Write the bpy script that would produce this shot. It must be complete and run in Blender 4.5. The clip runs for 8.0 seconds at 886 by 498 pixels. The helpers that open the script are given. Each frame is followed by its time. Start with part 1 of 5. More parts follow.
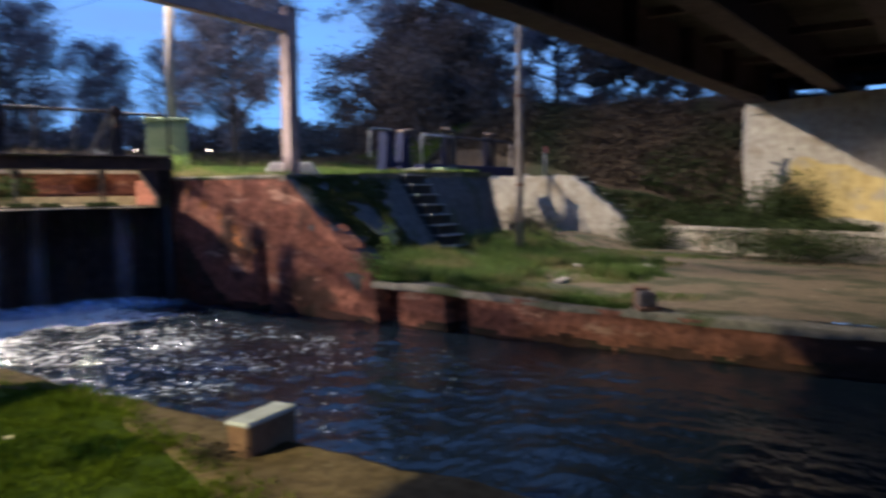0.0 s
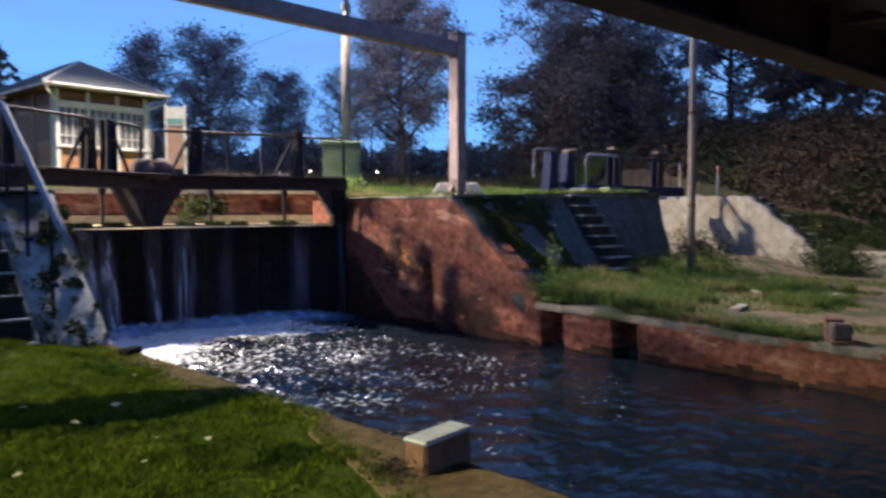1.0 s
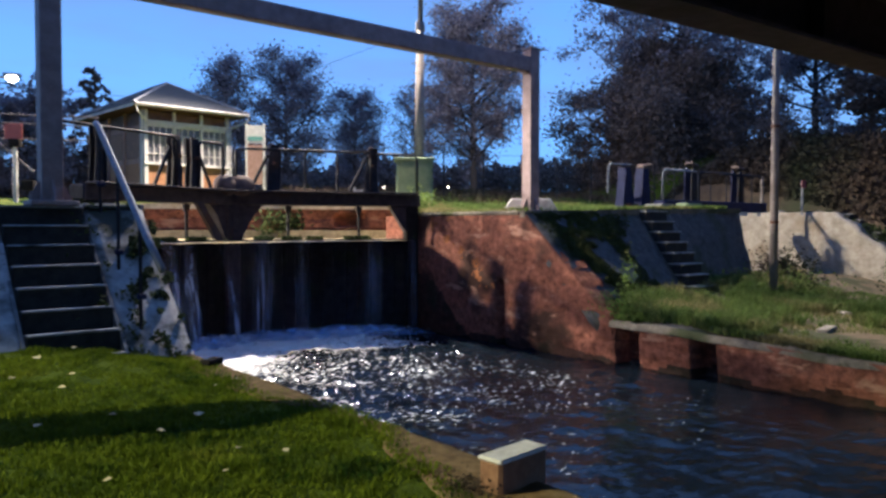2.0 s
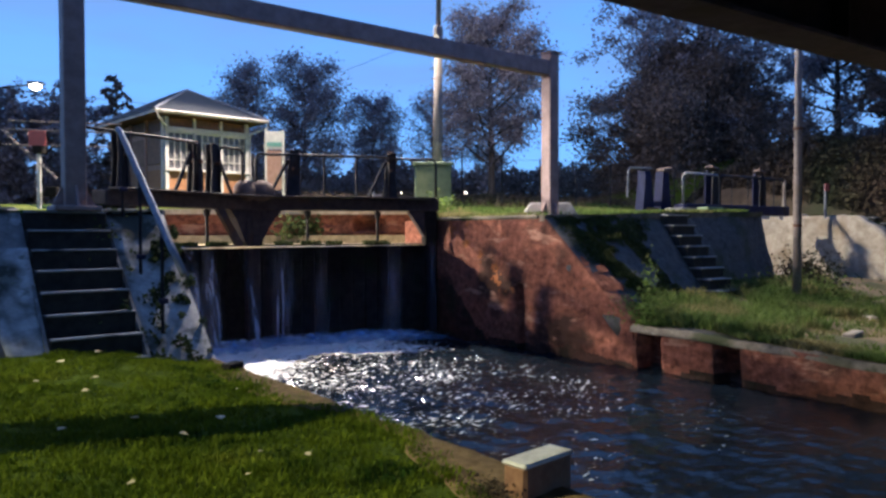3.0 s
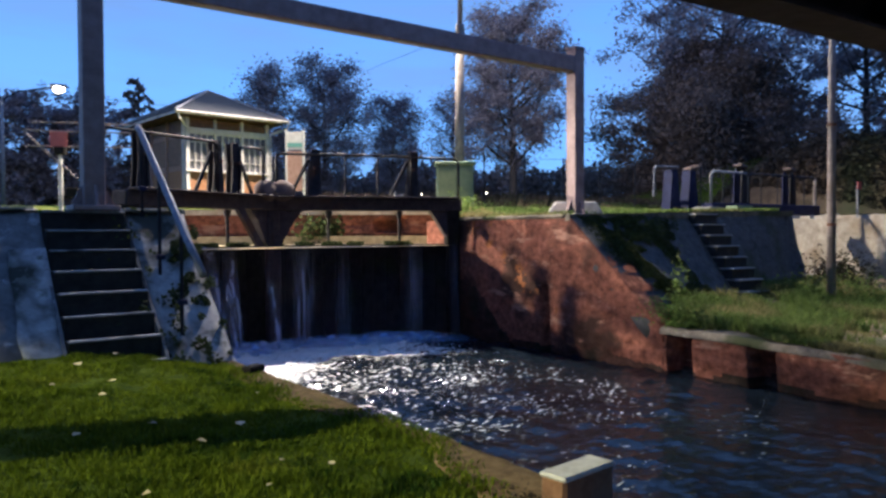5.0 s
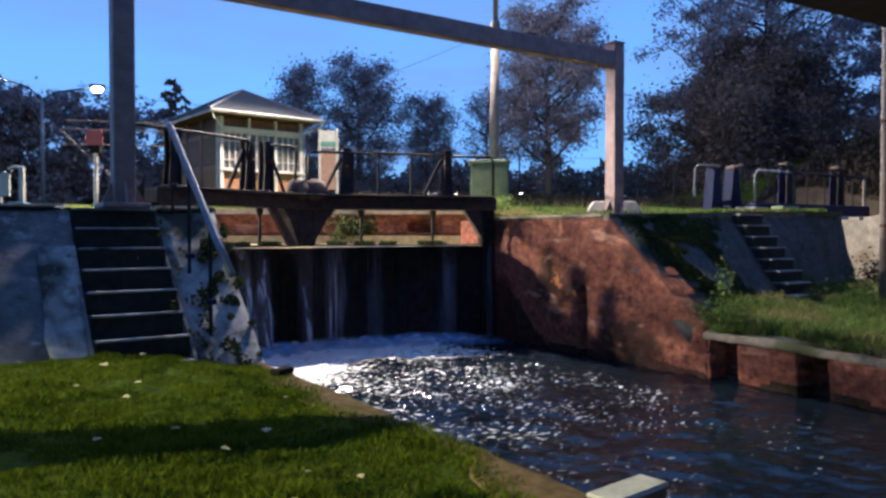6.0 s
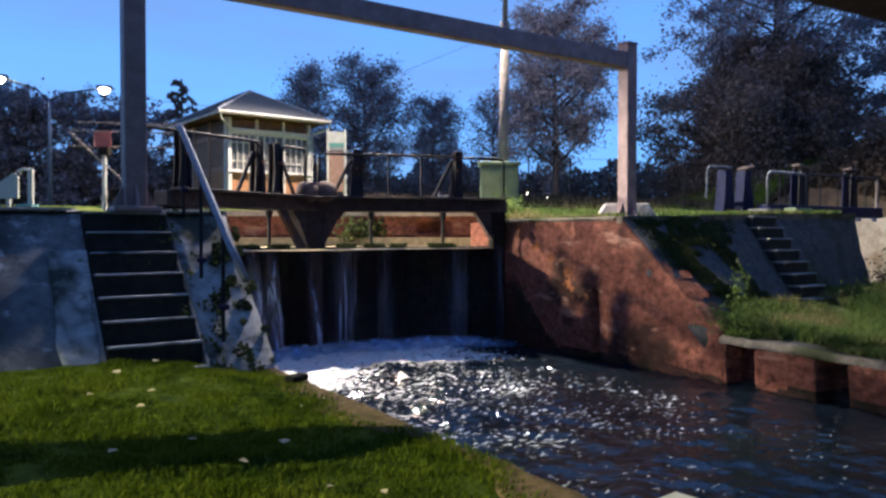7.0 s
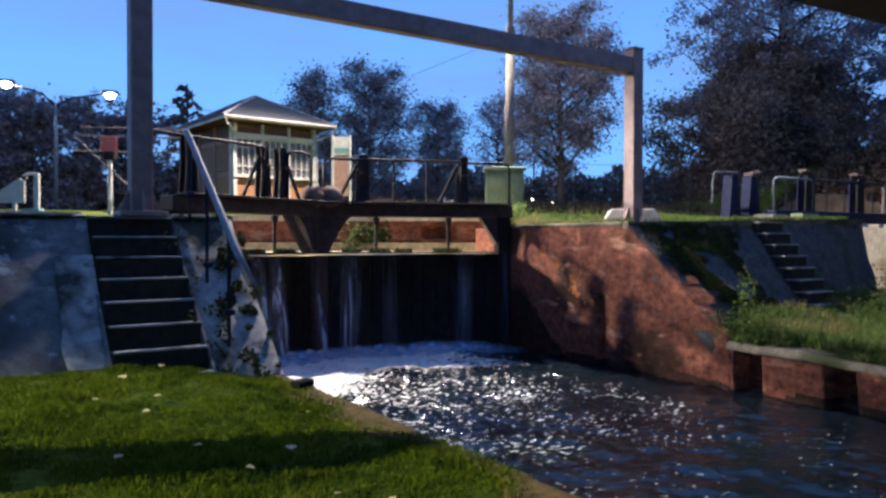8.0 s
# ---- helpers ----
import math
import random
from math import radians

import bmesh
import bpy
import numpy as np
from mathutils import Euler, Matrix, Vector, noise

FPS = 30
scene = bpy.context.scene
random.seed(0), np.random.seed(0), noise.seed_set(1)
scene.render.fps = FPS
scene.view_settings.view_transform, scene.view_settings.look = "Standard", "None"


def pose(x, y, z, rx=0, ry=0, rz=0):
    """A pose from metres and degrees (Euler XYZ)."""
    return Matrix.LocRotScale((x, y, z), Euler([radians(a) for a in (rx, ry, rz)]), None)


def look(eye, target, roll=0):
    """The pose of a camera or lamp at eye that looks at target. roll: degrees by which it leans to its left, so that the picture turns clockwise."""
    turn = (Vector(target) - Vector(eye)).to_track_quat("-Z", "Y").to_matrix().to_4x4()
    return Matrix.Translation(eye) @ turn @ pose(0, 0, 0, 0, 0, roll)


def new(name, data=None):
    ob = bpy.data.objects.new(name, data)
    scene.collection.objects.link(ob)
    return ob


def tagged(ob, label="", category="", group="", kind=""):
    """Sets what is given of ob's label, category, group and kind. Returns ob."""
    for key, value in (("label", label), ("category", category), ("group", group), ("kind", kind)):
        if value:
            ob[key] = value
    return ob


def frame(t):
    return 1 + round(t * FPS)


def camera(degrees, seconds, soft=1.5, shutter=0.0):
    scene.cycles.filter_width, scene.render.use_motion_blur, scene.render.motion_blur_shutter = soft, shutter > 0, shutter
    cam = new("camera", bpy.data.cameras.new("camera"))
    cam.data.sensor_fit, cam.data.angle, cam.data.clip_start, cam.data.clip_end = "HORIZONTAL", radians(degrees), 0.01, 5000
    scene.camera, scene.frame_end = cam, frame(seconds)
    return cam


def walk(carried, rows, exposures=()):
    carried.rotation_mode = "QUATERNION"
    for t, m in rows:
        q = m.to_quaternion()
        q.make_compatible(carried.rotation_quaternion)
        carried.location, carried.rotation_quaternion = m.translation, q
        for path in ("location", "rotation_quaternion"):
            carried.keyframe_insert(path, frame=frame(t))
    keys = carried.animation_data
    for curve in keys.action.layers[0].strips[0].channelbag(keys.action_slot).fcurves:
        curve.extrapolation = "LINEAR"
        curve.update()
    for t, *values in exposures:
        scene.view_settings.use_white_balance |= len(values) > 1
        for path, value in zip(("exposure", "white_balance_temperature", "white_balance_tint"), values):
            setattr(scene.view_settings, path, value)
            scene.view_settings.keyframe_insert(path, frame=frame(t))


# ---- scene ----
cam = camera(61.8, 8.0, 2.7, 0.8)
PATH = [
    (0, (-0.201, -0.964, 1.394), (1.474, 0.117, 1.233), -0.4),
    (0.5, (-0.216, -0.888, 1.403), (1.297, 0.414, 1.266), -0.4),
    (1, (-0.232, -0.836, 1.399), (1.18, 0.575, 1.294), -0.1),
    (1.5, (-0.245, -0.82, 1.412), (1.082, 0.674, 1.33), 0.1),
    (3, (-0.256, -0.773, 1.388), (0.981, 0.799, 1.339), -0.1),
    (3.5, (-0.258, -0.729, 1.39), (0.969, 0.85, 1.346), -0.1),
    (4, (-0.256, -0.708, 1.373), (0.967, 0.874, 1.333), -0.1),
    (4.5, (-0.237, -0.648, 1.366), (0.982, 0.937, 1.324), -0.2),
    (6, (-0.001, -0.294, 1.347), (1.121, 1.361, 1.304), -0.0),
    (6.5, (-0.016, -0.203, 1.376), (1.097, 1.459, 1.333), -0.0),
    (7, (-0.032, -0.14, 1.391), (1.08, 1.522, 1.348), -0.0),
    (7.5, (-0.033, -0.137, 1.381), (1.076, 1.526, 1.341), -0.1),
    (8, (-0.038, -0.104, 1.391), (1.065, 1.564, 1.362), 0.1),
]
walk(cam, [(t, look(eye, target, roll)) for t, eye, target, roll in PATH])

# ---- world, lamps ----
world = bpy.data.worlds.new("dusk_sky")
scene.world = world
world.use_nodes = True
wn, wl = world.node_tree.nodes, world.node_tree.links
wn.clear()
w_out = wn.new("ShaderNodeOutputWorld")
w_bg = wn.new("ShaderNodeBackground")
w_tc = wn.new("ShaderNodeTexCoord")
w_sep = wn.new("ShaderNodeSeparateXYZ")
w_ramp = wn.new("ShaderNodeValToRGB")
w_map = wn.new("ShaderNodeMapping")
w_noise = wn.new("ShaderNodeTexNoise")
w_cl = wn.new("ShaderNodeValToRGB")
w_mix = wn.new("ShaderNodeMix")
w_mix.data_type = "RGBA"
wl.new(w_tc.outputs["Generated"], w_sep.inputs[0])
wl.new(w_sep.outputs["Z"], w_ramp.inputs[0])
el = w_ramp.color_ramp.elements
el[0].position, el[0].color = 0.0, (0.15, 0.39, 0.82, 1)
el[1].position, el[1].color = 1.0, (0.06, 0.14, 0.44, 1)
e2 = el.new(0.18)
e2.color = (0.125, 0.335, 0.80, 1)
e3 = el.new(0.42)
e3.color = (0.078, 0.20, 0.60, 1)
w_map.inputs["Scale"].default_value = (1.6, 1.6, 7.0)
wl.new(w_tc.outputs["Generated"], w_map.inputs[0])
wl.new(w_map.outputs[0], w_noise.inputs["Vector"])
w_noise.inputs["Scale"].default_value = 2.4
w_noise.inputs["Detail"].default_value = 5
w_cl.color_ramp.elements[0].position, w_cl.color_ramp.elements[0].color = 0.38, (0, 0, 0, 1)
w_cl.color_ramp.elements[1].position, w_cl.color_ramp.elements[1].color = 0.68, (0.8, 0.8, 0.8, 1)
wl.new(w_noise.outputs["Fac"], w_cl.inputs[0])
wl.new(w_cl.outputs[0], w_mix.inputs[0])
wl.new(w_ramp.outputs[0], w_mix.inputs[6])
w_mix.inputs[7].default_value = (0.125, 0.24, 0.52, 1)
# the afterglow side is brighter than the sky behind the bridge
w_dot = wn.new("ShaderNodeVectorMath")
w_dot.operation = "DOT_PRODUCT"
w_dot.inputs[1].default_value = (0.5, 0.86, 0.0)
wl.new(w_tc.outputs["Generated"], w_dot.inputs[0])
w_side = wn.new("ShaderNodeMapRange")
w_side.inputs[1].default_value, w_side.inputs[2].default_value, w_side.inputs[3].default_value, w_side.inputs[4].default_value = -0.5, 0.55, 0.7, 1.0
wl.new(w_dot.outputs["Value"], w_side.inputs[0])
w_str = wn.new("ShaderNodeMath")
w_str.operation = "MULTIPLY"
w_str.inputs[1].default_value = 1.7
wl.new(w_side.outputs[0], w_str.inputs[0])
wl.new(w_str.outputs[0], w_bg.inputs[1])
wl.new(w_mix.outputs[2], w_bg.inputs[0])
wl.new(w_bg.outputs[0], w_out.inputs[0])


def point_lamp(name, at, watts, colour, radius=0.12):
    data = bpy.data.lights.new(name, "POINT")
    data.energy, data.color, data.shadow_soft_size = watts, colour, radius
    ob = new(name, data)
    ob.location = at
    return ob


def spot_lamp(name, at, target, watts, colour, cone, blend=0.5, radius=0.15):
    """A street luminaire with a shade: it throws a cone."""
    data = bpy.data.lights.new(name, "SPOT")
    data.energy, data.color, data.shadow_soft_size = watts, colour, radius
    data.spot_size, data.spot_blend = radians(cone), blend
    ob = new(name, data)
    ob.matrix_basis = look(at, target)
    return ob


LAMP_A = (-4.9, 25.8, 6.6)      # street lamp out of view beside the lock
# unseen lamp, added to brighten the wall where the gate blocks LAMP_A
FILL_LAMP = (-8.0, 22.0, 9.5)
LAMP_B = (10.7, 16.0, 11.0)      # unseen upstream head, taken to top the tall pole by the cabinet
LAMP_D = (10.3, 11.2, 10.9)      # second, downstream head, added unseen to brighten the chamber wall
LAMP_C = (-14.0, 9.85, 9.0)     # lamp on the upper level beside the lawn
spot_lamp("street_lamp_light", LAMP_A, (9.1, 9.2, 0.6), 30000, (1.0, 0.86, 0.72), 20, 0.6, 0.18)
spot_lamp("street_lamp_light", FILL_LAMP, (9.1, 9.6, 1.0), 22000, (1.0, 0.85, 0.70), 23, 0.9, 0.25)
spot_lamp("lawn_lamp_light", LAMP_C, (0.4, 4.1, 0.0), 22500, (1.0, 0.94, 0.55), 22, 0.5, 0.1)
spot_lamp("pole_lamp_light", (LAMP_B[0], LAMP_B[1], LAMP_B[2] - 0.2), (15.4, 6.0, 0.0), 16500, (1.0, 0.88, 0.70), 76, 0.8, 0.22)
spot_lamp("pole_lamp_light", (LAMP_B[0] - 0.3, LAMP_B[1], LAMP_B[2] - 0.2), (5.6, 14.8, 0.0), 19000, (1.0, 0.86, 0.74), 72, 0.55, 0.22)
spot_lamp("pole_lamp_light", (LAMP_D[0], LAMP_D[1], LAMP_D[2] - 0.2), (7.6, 15.3, 1.3), 4800, (1.0, 0.80, 0.52), 44, 0.6, 0.2)
point_lamp("pole_lamp_spill", (LAMP_B[0], LAMP_B[1], LAMP_B[2] - 0.25), 1500, (1.0, 0.90, 0.76), 0.22)
# added beam to brighten the trees; no known lamp points there
spot_lamp("pole_lamp_light", (LAMP_B[0] + 0.3, LAMP_B[1], LAMP_B[2] - 0.2), (25.0, 23.0, 6.0), 2200, (0.92, 0.88, 1.0), 76, 0.8, 0.22)
point_lamp("double_lamp_light", (4.71, 29.32, 6.6), 3600, (1.0, 0.86, 0.66), 0.12)
point_lamp("double_lamp_light", (1.6, 30.19, 6.75), 1800, (1.0, 0.86, 0.66), 0.12)


# ---- materials ----
def mat(name, c1, c2, scale=4.0, rough=0.8, metal=0.0, bump=0.3, c3=None, c3_scale=0.8, c3_at=0.55, rand=0.0, dist=0.02, spec=0.5, c4=None, c4_scale=2.0, c4_at=0.6, streak=(1, 1, 1)):
    """Two colours mixed by fine noise, a third in larger stains, with relief from both scales."""
    m = bpy.data.materials.new(name)
    m.use_nodes = True
    n, l = m.node_tree.nodes, m.node_tree.links
    b = n["Principled BSDF"]
    b.inputs["Roughness"].default_value, b.inputs["Metallic"].default_value = rough, metal
    b.inputs["Specular IOR Level"].default_value = spec
    tc = n.new("ShaderNodeTexCoord")
    fine = n.new("ShaderNodeTexNoise")
    fine.inputs["Scale"].default_value, fine.inputs["Detail"].default_value, fine.inputs["Roughness"].default_value = scale, 6, 0.65
    l.new(tc.outputs["Object"], fine.inputs["Vector"])
    ramp = n.new("ShaderNodeValToRGB")
    ramp.color_ramp.elements[0].position, ramp.color_ramp.elements[1].position = 0.32, 0.68
    ramp.color_ramp.elements[0].color, ramp.color_ramp.elements[1].color = (*c1, 1), (*c2, 1)
    l.new(fine.outputs["Fac"], ramp.inputs[0])
    colour = ramp.outputs[0]
    big = n.new("ShaderNodeTexNoise")
    big.inputs["Scale"].default_value, big.inputs["Detail"].default_value = c3_scale, 4
    l.new(tc.outputs["Object"], big.inputs["Vector"])
    if c3:
        r2 = n.new("ShaderNodeValToRGB")
        r2.color_ramp.elements[0].position, r2.color_ramp.elements[1].position = c3_at, min(1, c3_at + 0.14)
        l.new(big.outputs["Fac"], r2.inputs[0])
        mx = n.new("ShaderNodeMix")
        mx.data_type = "RGBA"
        l.new(r2.outputs[0], mx.inputs[0])
        l.new(colour, mx.inputs[6])
        mx.inputs[7].default_value = (*c3, 1)
        colour = mx.outputs[2]
    if c4:
        mp4 = n.new("ShaderNodeMapping")
        mp4.inputs["Location"].default_value, mp4.inputs["Scale"].default_value = (3.7, 1.9, 5.3), streak
        l.new(tc.outputs["Object"], mp4.inputs[0])
        pn = n.new("ShaderNodeTexNoise")
        pn.inputs["Scale"].default_value, pn.inputs["Detail"].default_value, pn.inputs["Roughness"].default_value = c4_scale, 7, 0.7
        l.new(mp4.outputs[0], pn.inputs["Vector"])
        r4 = n.new("ShaderNodeValToRGB")
        r4.color_ramp.elements[0].position, r4.color_ramp.elements[1].position = c4_at, c4_at + 0.07
        l.new(pn.outputs["Fac"], r4.inputs[0])
        m4 = n.new("ShaderNodeMix")
        m4.data_type = "RGBA"
        l.new(r4.outputs[0], m4.inputs[0])
        l.new(colour, m4.inputs[6])
        m4.inputs[7].default_value = (*c4, 1)
        colour = m4.outputs[2]
    if rand:
        info = n.new("ShaderNodeNewGeometry")
        hsv = n.new("ShaderNodeHueSaturation")
        mr = n.new("ShaderNodeMapRange")
        mr.inputs[3].default_value, mr.inputs[4].default_value = 1 - rand, 1 + rand
        l.new(info.outputs["Random Per Island"], mr.inputs[0])
        l.new(mr.outputs[0], hsv.inputs["Value"])
        l.new(colour, hsv.inputs["Color"])
        colour = hsv.outputs[0]
    l.new(colour, b.inputs["Base Color"])
    if bump:
        add = n.new("ShaderNodeMath")
        l.new(fine.outputs["Fac"], add.inputs[0])
        l.new(big.outputs["Fac"], add.inputs[1])
        bp = n.new("ShaderNodeBump")
        bp.inputs["Strength"].default_value, bp.inputs["Distance"].default_value = bump, dist
        l.new(add.outputs[0], bp.inputs["Height"])
        l.new(bp.outputs[0], b.inputs["Normal"])
    return m


def glow(name, colour, strength):
    m = bpy.data.materials.new(name)
    m.use_nodes = True
    b = m.node_tree.nodes["Principled BSDF"]
    b.inputs["Base Color"].default_value = (0.8, 0.8, 0.8, 1)
    b.inputs["Emission Color"].default_value = (*colour, 1)
    b.inputs["Emission Strength"].default_value = strength
    return m


RED_STONE = mat("red_render", (0.10, 0.037, 0.026), (0.31, 0.125, 0.085), 9, 0.9, bump=1.0, c3=(0.05, 0.026, 0.020), c3_scale=1.1, c3_at=0.50, dist=0.035, c4=(0.36, 0.20, 0.145), c4_scale=1.5, c4_at=0.58, streak=(1, 0.6, 1.9), spec=0.2)
DARK_SLOPE = mat("slope_stone", (0.036, 0.04, 0.042), (0.105, 0.11, 0.116), 10, 0.9, bump=0.8, c3=(0.03, 0.04, 0.016), c3_scale=0.7, c3_at=0.50, c4=(0.15, 0.155, 0.16), c4_scale=1.6, c4_at=0.6, streak=(1.2, 0.35, 0.35))
CONCRETE = mat("old_concrete", (0.085, 0.09, 0.095), (0.21, 0.215, 0.22), 7, 0.9, bump=0.7, c3=(0.045, 0.048, 0.052), c3_scale=0.8, c3_at=0.50, c4=(0.33, 0.34, 0.35), c4_scale=2.6, c4_at=0.58)
RAW_CONCRETE = mat("bare_concrete", (0.24, 0.245, 0.25), (0.46, 0.465, 0.47), 8, 0.9, bump=0.8, c3=(0.035, 0.04, 0.03), c3_scale=1.9, c3_at=0.53, c4=(0.14, 0.15, 0.13), c4_scale=4.5, c4_at=0.58)
PALE_CONCRETE = mat("pale_concrete", (0.26, 0.225, 0.18), (0.48, 0.43, 0.37), 5, 0.9, bump=0.5, c3=(0.22, 0.17, 0.12), c3_scale=1.3, c3_at=0.55)
BANK_EDGE = mat("bank_edging_stone", (0.09, 0.082, 0.062), (0.22, 0.19, 0.15), 10, 0.95, bump=0.9, c3=(0.055, 0.065, 0.022), c3_scale=1.3, c3_at=0.5, c4=(0.30, 0.27, 0.22), c4_scale=3.2, c4_at=0.6)
COPING = mat("coping_stone", (0.16, 0.15, 0.13), (0.34, 0.31, 0.27), 8, 0.9, bump=0.5, c3=(0.09, 0.10, 0.05), c3_scale=1.4)
# stairs: nosings and treads painted pale as lamplit, risers near-black as their shade
STEP = mat("worn_lamplit_step", (0.22, 0.22, 0.22), (0.42, 0.42, 0.42), 9, 0.85, bump=0.5, c3=(0.05, 0.05, 0.05), c3_scale=2.5)
RISER = mat("shaded_riser", (0.012, 0.012, 0.012), (0.04, 0.037, 0.035), 9, 0.9, bump=0.5)
DIRT = mat("earth", (0.105, 0.075, 0.042), (0.23, 0.165, 0.10), 9, 0.95, bump=0.7, c3=(0.055, 0.06, 0.02), c3_scale=1.1, c3_at=0.48, c4=(0.33, 0.27, 0.19), c4_scale=3.0, c4_at=0.62)
SOIL = mat("grass_soil", (0.035, 0.055, 0.008), (0.09, 0.125, 0.016), 9, 0.95, bump=0.8, c3=(0.12, 0.13, 0.03), c3_scale=0.5, c3_at=0.58, spec=0.05)
GRASS = mat("grass_blades", (0.062, 0.10, 0.008), (0.15, 0.195, 0.014), 2.2, 0.8, bump=0, c3=(0.20, 0.22, 0.025), c3_scale=0.9, c3_at=0.60, c4=(0.02, 0.05, 0.006), c4_scale=1.6, c4_at=0.56, rand=0.4, spec=0.08)
WEED = mat("weeds", (0.06, 0.11, 0.025), (0.15, 0.21, 0.06), 3, 0.6, bump=0, c3=(0.22, 0.20, 0.09), c3_scale=0.9, c3_at=0.52, rand=0.45, spec=0.12)
HEDGE = mat("dry_brush", (0.045, 0.033, 0.024), (0.11, 0.078, 0.055), 3, 0.8, bump=0, c3=(0.036, 0.042, 0.022), c3_scale=0.35, c3_at=0.5, rand=0.5, spec=0.12)
LEAF = mat("tree_leaves", (0.20, 0.175, 0.20), (0.36, 0.315, 0.34), 1.5, 0.7, bump=0, rand=0.5, spec=0.12)
LEAF_DENSE = mat("dense_leaves", (0.14, 0.106, 0.095), (0.26, 0.198, 0.172), 1.5, 0.8, bump=0, rand=0.5, spec=0.1)
IVY = mat("ivy", (0.025, 0.042, 0.016), (0.07, 0.09, 0.036), 3, 0.8, bump=0, rand=0.5, spec=0.12)
MOSS = mat("olive_moss", (0.04, 0.05, 0.016), (0.095, 0.11, 0.04), 3, 0.9, bump=0, rand=0.45, spec=0.05)
RUST_STAIN = mat("rust_stained_stone", (0.14, 0.05, 0.020), (0.27, 0.108, 0.045), 11, 0.9, bump=0.9, c3=(0.06, 0.025, 0.015), c3_scale=2.5, c3_at=0.5, spec=0.15)
FALLEN = mat("fallen_leaves", (0.45, 0.38, 0.2), (0.65, 0.55, 0.33), 9, 0.7, bump=0.1, rand=0.3)
BARK = mat("bark", (0.03, 0.024, 0.022), (0.07, 0.055, 0.048), 8, 0.95, bump=0.8)
TIMBER = mat("wet_timber", (0.006, 0.006, 0.007), (0.022, 0.019, 0.018), 7, 0.8, bump=0.5, c3=(0.012, 0.016, 0.008), c3_scale=1.5, spec=0.1)
GATE_STEEL = mat("gate_steel", (0.02, 0.018, 0.026), (0.055, 0.046, 0.055), 8, 0.75, 0.0, 0.4, c3=(0.055, 0.032, 0.025), c3_scale=2.2, spec=0.25)
RAIL = mat("black_rail", (0.008, 0.009, 0.014), (0.026, 0.028, 0.038), 9, 0.6, 0.0, 0.15, c3=(0.03, 0.018, 0.014), c3_scale=3.0, spec=0.2)
GALV = mat("galvanised_pipe", (0.16, 0.17, 0.20), (0.27, 0.28, 0.32), 12, 0.55, 0.3, 0.1)
GANTRY = mat("gantry_paint", (0.23, 0.16, 0.155), (0.37, 0.265, 0.255), 6, 0.6, 0.1, 0.25, c3=(0.17, 0.11, 0.10), c3_scale=1.2, c3_at=0.56)
BLUE_STEEL = mat("blue_paint", (0.007, 0.010, 0.04), (0.02, 0.026, 0.08), 6, 0.6, 0.0, 0.2, c3=(0.02, 0.016, 0.02), c3_scale=2, spec=0.2)
POLE = mat("pole_concrete", (0.18, 0.155, 0.148), (0.29, 0.255, 0.245), 9, 0.85, bump=0.25, c3=(0.20, 0.165, 0.145), c3_scale=1.5, spec=0.2)
GREEN_BOX = mat("green_cabinet", (0.12, 0.185, 0.11), (0.19, 0.26, 0.165), 6, 0.65, bump=0.1, c3=(0.10, 0.14, 0.085), c3_scale=1.6)
WHITE_WOOD = mat("white_paint", (0.48, 0.46, 0.43), (0.66, 0.63, 0.60), 9, 0.65, bump=0.15, c3=(0.36, 0.33, 0.30), c3_scale=2)
BRICK = mat("hut_brick", (0.25, 0.11, 0.05), (0.42, 0.20, 0.10), 14, 0.9, bump=0.4)
HUT_SIDE = mat("hut_render", (0.26, 0.145, 0.11), (0.38, 0.225, 0.18), 8, 0.85, bump=0.3, c3=(0.14, 0.08, 0.065), c3_scale=1.2)
BROWN_WOOD = mat("brown_board", (0.10, 0.05, 0.03), (0.20, 0.10, 0.06), 9, 0.7, bump=0.3)
SLATE_ROOF = mat("roof_slate", (0.03, 0.034, 0.04), (0.065, 0.07, 0.08), 12, 0.6, bump=0.5, rand=0.25)
EDGE_DIRT = mat("trodden_edge", (0.10, 0.066, 0.034), (0.22, 0.15, 0.082), 11, 0.95, bump=0.9, c3=(0.06, 0.06, 0.02), c3_scale=1.6, c3_at=0.58, c4=(0.27, 0.20, 0.12), c4_scale=4.0, c4_at=0.64, spec=0.1)
PALE_WATER = mat("pale_upper_water", (0.20, 0.16, 0.08), (0.36, 0.30, 0.18), 5, 0.5, bump=0.15, c3=(0.10, 0.10, 0.04), c3_scale=1.5, c3_at=0.56)
BASE_COURSE = mat("pale_base_course", (0.22, 0.185, 0.125), (0.40, 0.34, 0.24), 6, 0.9, bump=0.5, c3=(0.13, 0.12, 0.06), c3_scale=1.4, c3_at=0.55)
CASTING = mat("grey_casting", (0.07, 0.052, 0.05), (0.15, 0.115, 0.11), 8, 0.8, bump=0.4, c3=(0.05, 0.03, 0.025), c3_scale=3, spec=0.2)
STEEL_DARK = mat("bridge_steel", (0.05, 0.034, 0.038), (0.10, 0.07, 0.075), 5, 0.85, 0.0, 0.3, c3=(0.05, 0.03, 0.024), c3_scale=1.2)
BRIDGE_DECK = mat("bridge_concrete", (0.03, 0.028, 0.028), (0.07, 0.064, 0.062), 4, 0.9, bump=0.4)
OCHRE = mat("ochre_paint", (0.34, 0.24, 0.08), (0.55, 0.42, 0.18), 5, 0.8, bump=0.2, c3=(0.3, 0.26, 0.2), c3_scale=1.6)
BLACK_PAINT = mat("dark_paint", (0.02, 0.025, 0.035), (0.06, 0.07, 0.09), 6, 0.7, bump=0.1)
